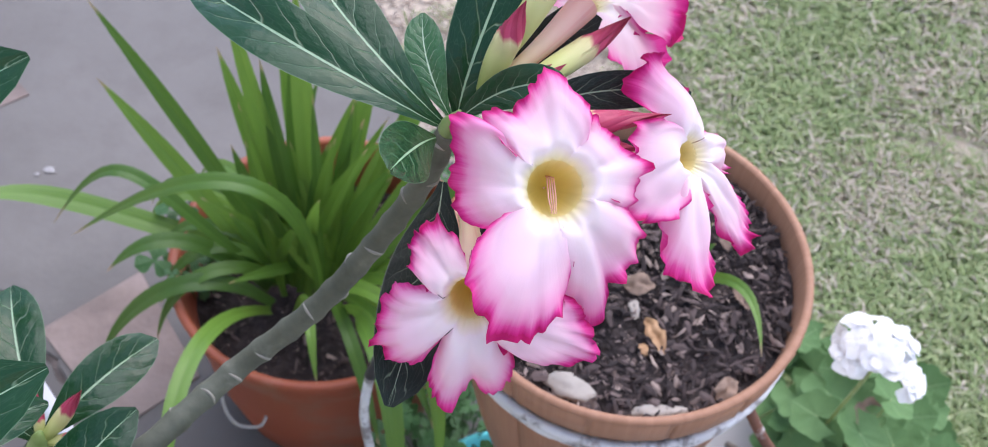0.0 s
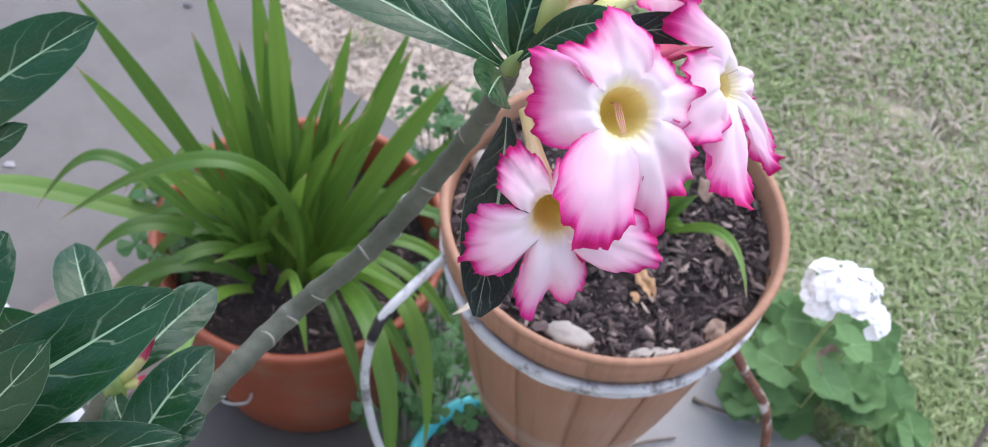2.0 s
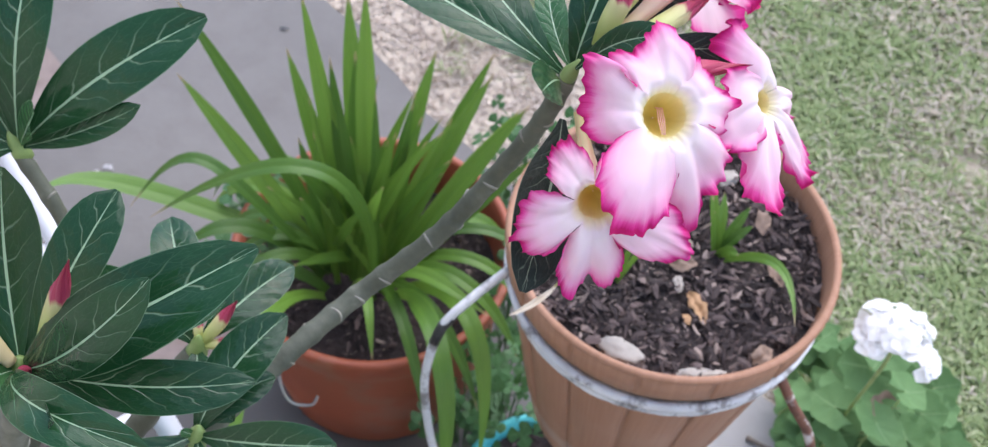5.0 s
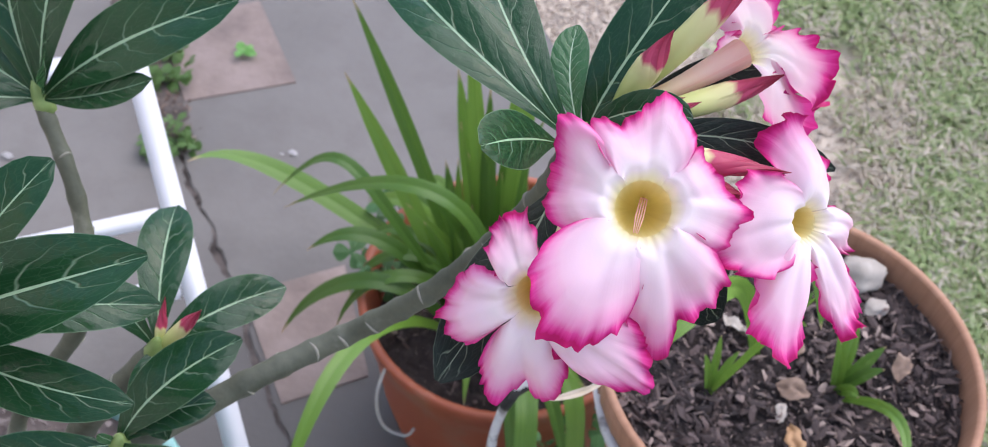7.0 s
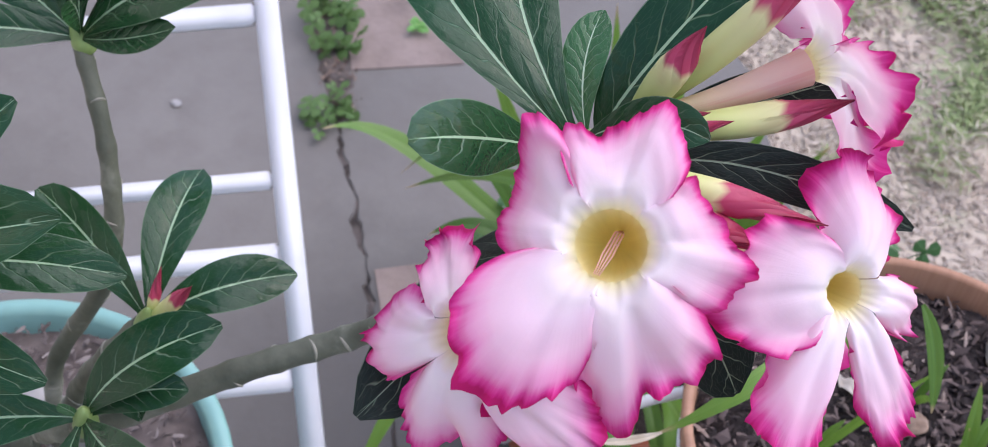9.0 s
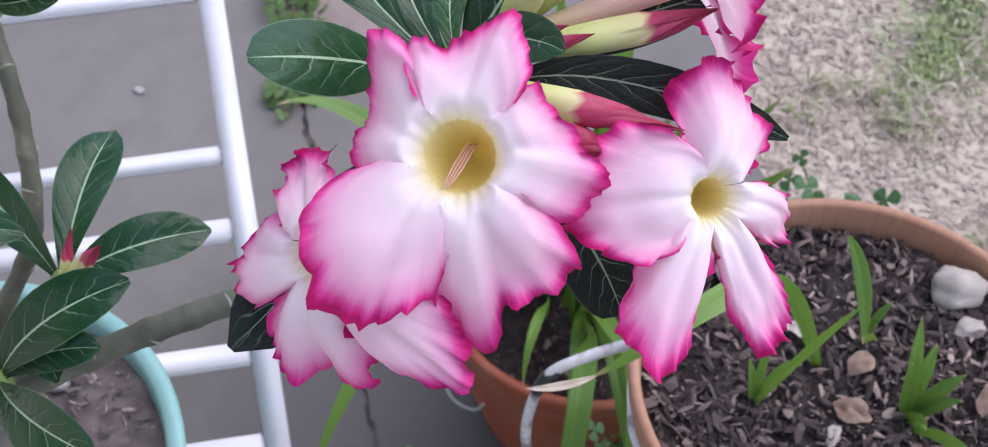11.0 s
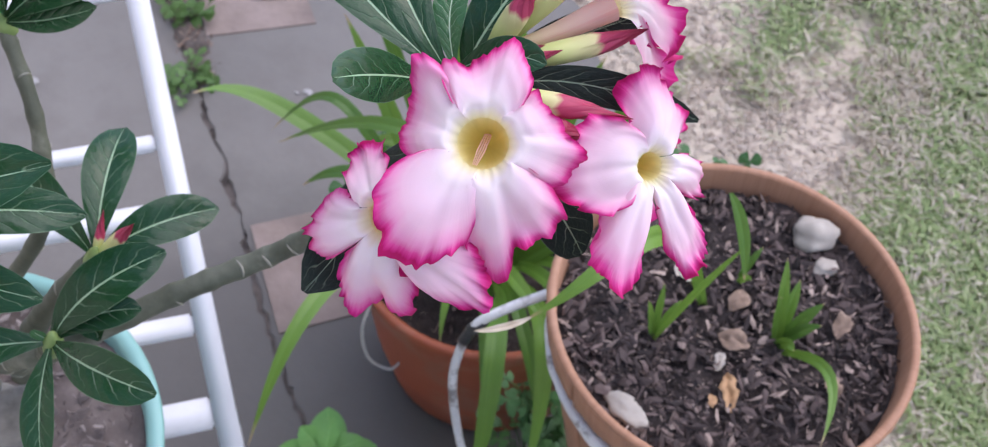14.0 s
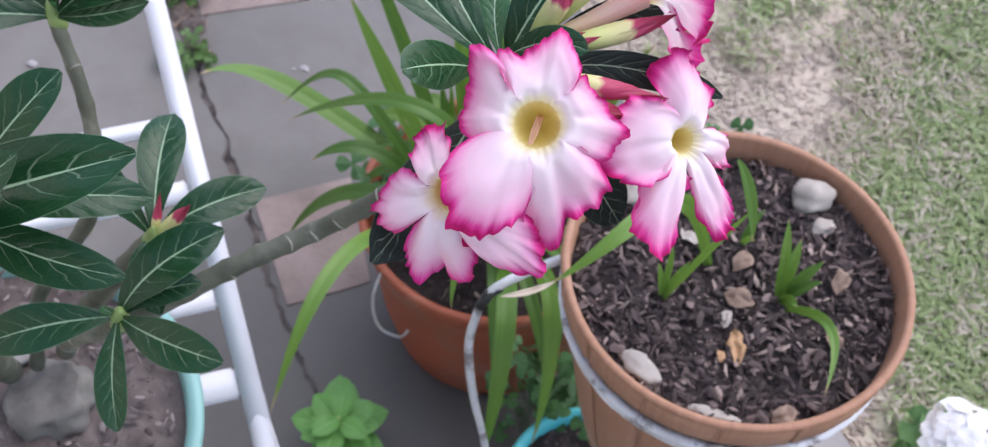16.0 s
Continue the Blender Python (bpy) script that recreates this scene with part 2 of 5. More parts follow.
def make_petal():
    """White petal with a cream heel, a pink flush and a magenta margin that runs inwards in fine streaks."""
    k = Nodes("petal")
    u, v, _ = k.split(k.uv)
    streak = k.math('SUBTRACT', k.noise(1.0, 3, 0.6, k.join(k.math('MULTIPLY', u, 24.0), k.math('MULTIPLY', v, 1.5), k.rand())), 0.5)
    rays = k.math('SUBTRACT', k.noise(1.0, 2, 0.6, k.join(k.math('MULTIPLY', u, 75.0), k.math('MULTIPLY', v, 2.0), k.rand())), 0.5)
    blot = k.math('SUBTRACT', k.noise(2.2, 2, 0.5, k.join(k.math('ADD', u, k.math('MULTIPLY', k.rand(), 7.0)), v, 0.0)), 0.5)
    side = k.math('POWER', k.math('MULTIPLY', k.math('ABSOLUTE', k.math('SUBTRACT', u, 0.5)), 2.0), 9.0)
    side = k.math('MULTIPLY', k.math('MULTIPLY', side, 0.9), k.ramp(v, (0.3, 0.0), (0.75, 1.0)))
    e = k.math('ADD', k.math('MAXIMUM', v, side), k.math('MULTIPLY', k.math('MULTIPLY', streak, k.math('POWER', v, 3.0)), 0.14))
    e = k.math('ADD', e, k.math('MULTIPLY', k.math('MULTIPLY', rays, k.math('POWER', v, 3.0)), 0.08))
    e = k.math('ADD', e, k.math('MULTIPLY', k.math('MULTIPLY', blot, v), 0.34))
    c = k.ramp(e, (0.0, (0.86, 0.8, 0.44)), (0.045, (0.88, 0.83, 0.64)), (0.1, (0.89, 0.81, 0.81)), (0.34, (0.87, 0.69, 0.77)),
               (0.64, (0.87, 0.57, 0.69)), (0.83, (0.82, 0.32, 0.54)), (0.92, (0.71, 0.07, 0.31)), (0.97, (0.58, 0.02, 0.2)), (1.0, (0.46, 0.01, 0.12)))
    k.bump(k.math('ADD', k.math('MULTIPLY', k.math('ADD', streak, rays), v), k.noise(9, 4, 0.6, k.uv)), 0.13, 0.001)
    return k.done(c, 0.55, 0.22, trans=0.4)


def make_bud(name="bud", q=0.0):
    """q: how much lower down the red begins."""
    k = Nodes(name)
    u, v, _ = k.split(k.uv)
    tw = k.math('ADD', k.math('MULTIPLY', u, 5.0), k.math('MULTIPLY', v, 3.5))
    spiral = k.math('ABSOLUTE', k.math('SUBTRACT', k.math('FRACT', tw), 0.5))
    e = k.math('ADD', v, k.math('MULTIPLY', k.math('SUBTRACT', spiral, 0.25), 0.07))
    c = k.ramp(e, (0.1, (0.3, 0.36, 0.09)), (0.4 - q * 0.6, (0.48, 0.52, 0.19)), (0.62 - q, (0.57, 0.54, 0.26)), (0.67 - q, (0.4, 0.045, 0.1)), (0.95, (0.26, 0.012, 0.04)))
    c = k.mix(k.math('MULTIPLY', k.ramp(spiral, (0.38, 0.0), (0.5, 1.0)), k.ramp(v, (0.58 - q, 0.0), (0.68 - q, 0.6))), c, (0.32, 0.02, 0.055))
    k.bump(k.math('MULTIPLY', spiral, k.ramp(v, (0.5, 0.0), (0.7, 1.0))), 0.6, 0.003)
    return k.done(c, 0.5, 0.4, trans=0.05)


def make_tube_mat():
    k = Nodes("flower_tube")
    u, v, _ = k.split(k.uv)
    c = k.ramp(k.math('ADD', v, k.math('MULTIPLY', k.noise(30), 0.2)), (0.1, (0.56, 0.54, 0.24)), (0.5, (0.8, 0.63, 0.44)), (1.0, (0.82, 0.58, 0.52)))
    red = k.noise(1.0, 2, 0.5, k.join(k.math('MULTIPLY', u, 16.0), k.math('MULTIPLY', v, 1.2), k.rand()))
    c = k.mix(k.ramp(red, (0.5, 0.0), (0.7, 0.45)), c, (0.76, 0.34, 0.3))
    return k.done(c, 0.5, 0.4, trans=0.45)


def make_throat():
    k = Nodes("throat")
    u, v, _ = k.split(k.uv)
    lines = k.noise(1.0, 2, 0.5, k.join(k.math('MULTIPLY', u, 40.0), v, 0.0))
    c = k.ramp(v, (0.0, (0.88, 0.82, 0.48)), (0.2, (0.87, 0.79, 0.36)), (0.6, (0.82, 0.71, 0.2)), (1.0, (0.68, 0.55, 0.1)))
    c = k.mix(k.math('MULTIPLY', lines, 0.25), c, (0.5, 0.38, 0.1))
    return k.done(c, 0.55, 0.3, trans=0.3)


def make_bark():
    k = Nodes("grey_green_bark")
    n = k.noise(24, 5, 0.65)
    f = k.noise(160, 3)
    c = k.ramp(n, (0.3, (0.045, 0.052, 0.034)), (0.55, (0.1, 0.106, 0.075)), (0.8, (0.27, 0.27, 0.22)))
    k.bump(k.math('ADD', n, k.math('MULTIPLY', f, 0.5)), 0.45, 0.002)
    return k.done(c, 0.65, 0.4)


def lawn_pattern(k):
    """How dry the lawn is: 0 green, 1 straw, in clumps of a few sizes."""
    f = k.math('MULTIPLY', k.math('SUBTRACT', k.noise(1.7, 3, 0.6), 0.5), 3.0)
    f = k.math('ADD', f, k.math('MULTIPLY', k.math('SUBTRACT', k.noise(6, 3, 0.6), 0.5), 2.6))
    f = k.math('ADD', f, k.math('MULTIPLY', k.math('SUBTRACT', k.noise(19, 3, 0.6), 0.5), 1.3))
    # bare towards the paving, except at its grassy end
    x, y, _ = k.split(k.obj)
    d = k.math('ADD', k.math('MULTIPLY', x, 0.63), k.math('MULTIPLY', y, 0.777))
    d = k.math('ADD', k.math('SUBTRACT', d, 0.909), k.math('MULTIPLY', k.math('MAXIMUM', k.math('SUBTRACT', x, 0.1), 0.0), 1.3))
    return k.math('ADD', f, k.ramp(d, (0.2, 0.55), (0.75, 0.0)))


def make_grass():
    k = Nodes("grass_blades")
    r = k.island()
    green = k.ramp(r, (0.0, (0.225, 0.3, 0.12)), (0.6, (0.31, 0.385, 0.18)), (1.0, (0.42, 0.46, 0.26)))
    straw = k.ramp(r, (0.0, (0.44, 0.37, 0.29)), (0.6, (0.5, 0.435, 0.345)), (1.0, (0.57, 0.505, 0.41)))
    f = k.math('ADD', lawn_pattern(k), k.math('MULTIPLY', k.math('SUBTRACT', r, 0.5), 1.5))
    c = k.mix(k.ramp(k.math('ADD', f, 0.5), (0.55, 0.0), (0.95, 1.0)), green, straw)
    return k.done(c, 0.6, 0.25, trans=0.3)


def make_lawn_soil():
    k = Nodes("lawn_soil")
    b = k.noise(45, 5, 0.7)
    c = k.ramp(k.math('ADD', lawn_pattern(k), 0.5), (0.3, (0.25, 0.31, 0.165)), (0.8, (0.48, 0.41, 0.33)))
    c = k.mix(k.ramp(b, (0.4, 0.0), (0.75, 0.5)), c, (0.46, 0.405, 0.31))
    c = k.mix(k.ramp(k.noise(110, 4, 0.7), (0.52, 0.0), (0.66, 0.55)), c, (0.25, 0.2, 0.155))
    k.bump(b, 0.5, 0.006)
    return k.done(c, 0.9, 0.2)


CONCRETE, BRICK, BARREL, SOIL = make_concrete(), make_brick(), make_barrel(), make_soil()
CHIPS = make_chips("bark_chips", (0.0, (0.012, 0.0095, 0.0095)), (0.45, (0.055, 0.041, 0.039)), (0.85, (0.15, 0.11, 0.1)), (1.0, (0.36, 0.28, 0.235)))
MULCH = make_chips("dry_mulch", (0.0, (0.22, 0.17, 0.13)), (0.3, (0.42, 0.345, 0.28)), (0.8, (0.49, 0.415, 0.345)), (1.0, (0.54, 0.465, 0.39)))
WHITE = make_plain("white_enamel", (0.46, 0.47, 0.49), (0.54, 0.55, 0.57), 12, 0.4, 0.1)
WORN_WHITE = make_plain("worn_white_paint", (0.5, 0.5, 0.5), (0.66, 0.66, 0.66), 30, 0.5, 0.4, dirt=(0.16, 0.14, 0.13))
RUST = make_plain("rusty_steel", (0.07, 0.03, 0.02), (0.2, 0.08, 0.045), 45, 0.75, 0.5, dirt=(0.6, 0.58, 0.56))
RED = make_plain("terracotta_plastic", (0.25, 0.057, 0.025), (0.33, 0.086, 0.04), 9, 0.5, 0.15, dirt=(0.28, 0.115, 0.07))
TEAL = make_plain("teal_plastic", (0.14, 0.3, 0.27), (0.2, 0.38, 0.34), 9, 0.45, 0.1)
AQUA = make_plain("aqua_plastic", (0.05, 0.4, 0.42), (0.08, 0.5, 0.5), 9, 0.4, 0.1)
STONE = make_plain("pale_stone", (0.28, 0.25, 0.215), (0.4, 0.36, 0.31), 40, 0.8, 0.4)
ROCK = make_plain("grey_rock", (0.2, 0.19, 0.18), (0.33, 0.315, 0.3), 25, 0.85, 0.6)
CAUDEX = make_plain("caudex_bark", (0.085, 0.08, 0.068), (0.165, 0.155, 0.135), 45, 0.85, 0.7)
DRYLEAF = make_plain("dry_leaf", (0.28, 0.15, 0.07), (0.46, 0.28, 0.14), 60, 0.7, 0.3)
PALEDRY = make_plain("pale_dry_leaf", (0.45, 0.36, 0.25), (0.66, 0.58, 0.46), 90, 0.8, 0.3)
PALEBUD = make_plain("pale_bud", (0.6, 0.53, 0.26), (0.72, 0.59, 0.42), 60, 0.5, 0.1, trans=0.2)
BROWNLEAF = make_plain("brown_leaf", (0.13, 0.085, 0.062), (0.31, 0.215, 0.155), 60, 0.8, 0.3)
LEAF = make_leaf("adenium_leaf", (0.005, 0.03, 0.011), (0.014, 0.06, 0.02), (0.27, 0.4, 0.25), 0.2, 7.0, veiny=0.42, spec=0.36)
# darker, duller leaf copy for four leaves behind and below the flowers
DARKLEAF = make_leaf("adenium_leaf_dark", (0.006, 0.011, 0.009), (0.01, 0.018, 0.013), (0.2, 0.26, 0.18), 0.55, spec=0.2)
YOUNG = make_leaf("adenium_leaf_young", (0.02, 0.08, 0.025), (0.04, 0.14, 0.045), (0.42, 0.55, 0.38), 0.26)
CLOVER = make_leaf("clover_leaf", (0.025, 0.085, 0.02), (0.05, 0.15, 0.04), (0.09, 0.2, 0.07), 0.5, 5.0, 0.2, 0.3)
HERB = make_leaf("herb_leaf", (0.09, 0.25, 0.05), (0.14, 0.36, 0.08), (0.2, 0.42, 0.12), 0.5, 6.0, 0.25, 0.4)
WEED = make_leaf("weed_leaf", (0.05, 0.11, 0.025), (0.09, 0.18, 0.045), (0.13, 0.22, 0.08), 0.6, 5.0, 0.25, 0.3)
GERANIUM = make_leaf("geranium_leaf", (0.07, 0.155, 0.052), (0.12, 0.225, 0.085), (0.16, 0.265, 0.115), 0.65, 5.0, 0.2, 0.35, 0.2)
DARKBUD = make_bud("dark_bud", 0.2)
STRAP, PETAL, BUD, TUBE, THROAT, BARK = make_strap(), make_petal(), make_bud(), make_tube_mat(), make_throat(), make_bark()
TWIG = make_plain("woody_stem", (0.09, 0.07, 0.055), (0.2, 0.16, 0.13), 60, 0.8, 0.4)
STAMEN = make_plain("stamen", (0.66, 0.28, 0.24), (0.76, 0.42, 0.34), 90, 0.5, 0.0)
SHOOT = make_plain("shoot_tip", (0.12, 0.19, 0.05), (0.22, 0.31, 0.1), 80, 0.5, 0.2)
MARK = make_plain("old_paint_mark", (0.2, 0.197, 0.195), (0.36, 0.35, 0.345), 90, 0.8, 0.3)
GREENSTEM = make_plain("green_stem", (0.2, 0.28, 0.08), (0.32, 0.4, 0.14), 50, 0.5, 0.1)
WHITEPETAL = make_plain("white_petal", (0.93, 0.93, 0.93), (0.95, 0.95, 0.95), 30, 0.5, 0.0, trans=0.4)
SCAR = make_plain("leaf_scar", (0.17, 0.165, 0.13), (0.27, 0.26, 0.21), 90, 0.7, 0.2)
WIRE = make_plain("white_wire", (0.36, 0.35, 0.33), (0.46, 0.45, 0.42), 30, 0.5, 0.1)
TAPE = make_plain("black_tape", (0.015, 0.015, 0.015), (0.03, 0.03, 0.03), 30, 0.4, 0.1)
GRASS, LAWN, JOINTEARTH = make_grass(), make_lawn_soil(), make_joint_earth()
DRYSOIL = make_plain("dry_soil", (0.075, 0.06, 0.055), (0.16, 0.132, 0.12), 40, 0.9, 0.8, 0.2)
LITTER = make_chips("leaf_litter", (0.0, (0.07, 0.045, 0.035)), (0.6, (0.17, 0.115, 0.09)), (1.0, (0.32, 0.24, 0.19)))

# ---------------------------------------------------------------- ground
EDGE = [(-5.2, 5.5), (-3.2, 3.85), (-0.95, 1.98), (-0.42, 1.51), (-0.207, 1.295), (0.1, 1.06), (0.43, 0.82), (0.6, 0.68), (1.3, 0.15), (3.0, -1.2), (4.9, -2.7)]


def edge_y(x):
    for (x0, y0), (x1, y1) in zip(EDGE, EDGE[1:]):
        if x <= x1:
            return y0 + (y1 - y0) * (x - x0) / (x1 - x0)
    return EDGE[-1][1]


def build_ground():
    bm = bmesh.new()
    # fine near the lawn that the camera sees, coarse out to the horizon
    xs = [-400, -60, -12, -4] + [-3 + 0.25 * i for i in range(29)] + [8, 20, 80, 400]
    ys = [-400, -60, -12, -3] + [-2 + 0.25 * i for i in range(29)] + [8, 20, 80, 400]
    rows = [[V(x, y, -0.06 + 0.008 * noise.noise(V(x * 2, y * 2, 0))) for x in xs] for y in ys]
    grid(bm, rows)
    ob = link_mesh("ground", bm, LAWN)
    tagged(ob, "bare earth and dry thatch under a patchy lawn", "ground", kind="structure")


def slab(name, outline, z0, z1, material, label, bevel=0.006):
    bm = bmesh.new()
    low = [bm.verts.new((x, y, z0)) for x, y in outline]
    high = [bm.verts.new((x, y, z1)) for x, y in outline]
    bm.faces.new(high)
    bm.faces.new(low[::-1])
    n = len(outline)
    for i in range(n):
        bm.faces.new((low[i], low[(i + 1) % n], high[(i + 1) % n], high[i]))
    bmesh.ops.recalc_face_normals(bm, faces=bm.faces)
    top = [e for e in bm.edges if e.verts[0].co.z > z1 - 1e-4 and e.verts[1].co.z > z1 - 1e-4]
    if bevel:
        bmesh.ops.bevel(bm, geom=top, offset=bevel, segments=2, affect='EDGES')
    ob = link_mesh(name, bm, material, smooth=False)
    return tagged(ob, label, name.split("_")[0], kind="structure")


JOINT = [(-5.2, 4.35), (-2.9, 2.55), (-0.97, 1.05), (-0.8, 0.915), (-0.735, 0.872), (-0.60, 0.765), (-0.45, 0.642), (-0.32, 0.551), (0.2, 0.13), (1.6, -1.0), (4.7, -3.5)]


def build_paving():
    r = random.Random(3)

    def ragged(pts, amp, step=0.05):
        out = []
        for (x0, y0), (x1, y1) in zip(pts, pts[1:]):
            n = max(1, int(math.hypot(x1 - x0, y1 - y0) / step))
            for k in range(n):
                u = k / n
                out.append((x0 + (x1 - x0) * u + r.uniform(-amp, amp), y0 + (y1 - y0) * u + r.uniform(-amp, amp)))
        return out + [pts[-1]]

    far = ragged(EDGE, 0.008)
    joint = ragged(JOINT, 0.004, 0.013)
    near = []
    for i, (x, y) in enumerate(joint):
        w = max(0.0006, 0.0065 + 0.014 * noise.noise(V(i * 0.19, 4, 0)) + 0.007 * noise.noise(V(i * 0.7, 9, 0)))
        near.append((x - 0.6 * w, y - 0.8 * w))
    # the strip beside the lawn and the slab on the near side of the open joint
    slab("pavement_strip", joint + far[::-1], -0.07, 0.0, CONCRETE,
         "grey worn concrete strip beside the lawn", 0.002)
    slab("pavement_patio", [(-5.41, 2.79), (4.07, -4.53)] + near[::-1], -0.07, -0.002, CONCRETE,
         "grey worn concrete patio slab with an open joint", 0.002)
    # old bricks let into the strip along the joint
    for n, pts in enumerate((((-1.095, 1.2), (-0.92, 1.05), (-0.776, 1.188), (-0.962, 1.338)),
                             ((-0.598, 0.772), (-0.436, 0.64), (-0.35, 0.742), (-0.49, 0.896)))):
        slab("brick_paver_%d" % (n + 1), pts, -0.05, 0.0025, BRICK, "worn pinkish brick paver set in the concrete path", 0.003)
    bm = bmesh.new()
    base = [(x, y) for x, y in JOINT]
    rows = []
    for x, y in [(p.x, p.y) for p in catmull([(x, y, 0) for x, y in base], 8)]:
        rows.append([V(x - 0.02, y - 0.025, -0.012), V(x, y, -0.0045 + r.uniform(-0.003, 0.003)), V(x + 0.02, y + 0.025, -0.012)])
    grid(bm, rows)
    tagged(link_mesh("joint_dirt", bm, JOINTEARTH), "dark earth in the open joint of the paving", "earth", kind="structure")


def blades(name, count, region, length, width, material, label, seed, z0=-0.05, flat=0.6, keep=None, least=0.15, rise=0.015):
    """Many thin blades in one mesh; region: x0, y0, x1, y1."""
    g = np.random.RandomState(seed)
    x0, y0, x1, y1 = region
    p = np.stack([g.uniform(x0, x1, count), g.uniform(y0, y1, count)], 1)
    if keep is not None:
        p = p[[keep(x, y, g) for x, y in p]]
    n = len(p)
    a, lean = g.uniform(0, 2 * np.pi, n), g.uniform(least, 1.0, n) ** flat * 1.5
    ln, wd = g.uniform(length[0], length[1], n), g.uniform(width[0], width[1], n)
    d = np.stack([np.cos(a) * np.sin(lean), np.sin(a) * np.sin(lean), np.cos(lean)], 1)
    s = np.stack([-np.sin(a), np.cos(a), 0 * a], 1)
    tw = g.uniform(-0.9, 0.9, n)[:, None]
    s = s * np.cos(tw) + np.cross(d, s) * np.sin(tw)
    base = np.c_[p, np.full(n, z0) + g.uniform(0, rise, n)]
    mid = base + d * ln[:, None] * 0.55
    d2 = d.copy()
    d2[:, 2] -= 0.45
    tip = mid + d2 * ln[:, None] * 0.45
    w = wd[:, None]
    verts = np.stack([base - s * w * 0.7, base + s * w * 0.7, mid + s * w, mid - s * w, tip], 1).reshape(-1, 3)
    verts[:, 2] = np.maximum(verts[:, 2], z0)
    k = 5 * np.arange(n)[:, None]
    faces = [tuple(f) for f in (k + [0, 1, 2, 3]).tolist()] + [tuple(f) for f in (k + [3, 2, 4]).tolist()]
    me = bpy.data.meshes.new(name)
    me.from_pydata(verts.tolist(), [], faces)
    me.materials.append(material)
    return tagged(new(name, me), label, name, kind="stuff")


def mulchy(x, y):
    """How far the strip of dry mulch reaches out from the paving."""
    return 0.44 if x < 0.05 else max(0.0, 0.44 - (x - 0.05) * 0.8)


def build_lawn():
    def patch(x, y):
        return noise.noise(V(x * 3.3, y * 3.3, 2)) + 0.6 * noise.noise(V(x * 8, y * 8, 5)) + 0.3 * noise.noise(V(x * 21, y * 21, 8))

    def bare(x, y):
        d = (y - edge_y(x)) * 0.78
        return max(0.0, 1 - d / (mulchy(x, y) + 0.36 * max(0.04, min(1.0, 1 - (x - 0.1) / 0.3)))) if d > 0 else 1.0

    def on_lawn(x, y, g):
        if y - edge_y(x) < 0.03:
            return False
        if g.uniform() > min(x + 1.3, 2.2 - x, 2.9 - y) / 0.55 + 0.5 * noise.noise(V(x * 2.5, y * 2.5, 7)):
            return False
        return g.uniform() < 0.85 + 1.3 * (patch(x, y) - 1.5 * bare(x, y) + 0.28)
    blades("lawn_grass", 600000, (-1.3, 0.0, 2.2, 2.9), (0.016, 0.042), (0.0011, 0.0023), GRASS, "short patchy lawn, green mixed with dry straw", 5, keep=on_lawn, least=0.42)

    def on_far(x, y, g):
        w = 0.45 * noise.noise(V(x * 2, y * 2, 4)) + 0.2 * g.uniform(-1, 1)
        return y - edge_y(x) > 0.05 and not (-0.8 < x + w < 1.75 and y + w < 2.45) and g.uniform() < 0.9 + patch(x, y)
    blades("lawn_grass", 240000, (-5.0, -3.2, 6.0, 8.0), (0.03, 0.06), (0.005, 0.011), GRASS, "short patchy lawn beyond the flower pots", 6, keep=on_far)

    def on_mulch(x, y, g):
        if y - edge_y(x) < 0.0:
            return False
        return g.uniform() < 0.02 + 1.4 * bare(x, y)
    blades("dry_mulch", 75000, (-1.2, 0.8, 1.0, 2.7), (0.006, 0.024), (0.001, 0.003), MULCH, "strip of dry straw and leaf litter along the paving", 9, z0=-0.058, flat=0.12, keep=on_mulch, least=0.75, rise=0.003)


build_ground()
build_paving()
build_lawn()


def build_unseen_wall():
    """A plain wall out of view behind the patio, added to cut the sky light."""
    along, out = V(0.79, -0.61, 0), V(0.61, 0.79, 0)
    m = Matrix(((along.x, out.x, 0, 0), (along.y, out.y, 0, 0), (0, 0, 1, 0), (0, 0, 0, 1)))
    plaster = make_plain("plaster", (0.5, 0.46, 0.4), (0.6, 0.56, 0.5), 3, 0.85, 0.2)
    bm = bmesh.new()
    box(bm, -6, -2.0, -0.06, 6, -1.8, 2.6, 0, m)
    tagged(link_mesh("wall_house", bm, plaster, smooth=False), "plain pale plaster wall out of view behind the patio, added to shade it", "wall", kind="structure")


build_unseen_wall()

# ---------------------------------------------------------------- pots
def pot(name, label, category, at, profile, material, rim_label=""):
    """A turned pot: rows of (radius, height) outside from the base up, over the rim and down inside."""
    e = empty(name, label, category)
    e.location = at
    bm = bmesh.new()
    vs = lathe(bm, profile, 64)
    bm.faces.new(vs[0][::-1])
    part("body", bm, material, e)
    return e


def soil_disc(parent, r, z, seed, amp=0.006, name="soil", material=None, dome=0.0):
    bm = bmesh.new()
    rows = []

    def height(x, y):
        p = V(x * 26 + seed, y * 26, 0.3)
        return noise.noise(p) + 0.6 * noise.noise(p * 2.7) + 0.45 * noise.noise(p * 6.1) + 0.3 * noise.noise(p * 13)

    for i in range(41):
        rr = r * i / 40
        rows.append([V(rr * math.cos(a), rr * math.sin(a), z + dome * (1 - (i / 40) ** 2) + amp * height(rr * math.cos(a), rr * math.sin(a)))
                     for a in (2 * math.pi * k / 120 for k in range(120))])
    grid(bm, rows, None, close=True)
    bmesh.ops.remove_doubles(bm, verts=bm.verts, dist=1e-5)
    return part(name, bm, material or SOIL, parent, "dark crumbly potting soil")


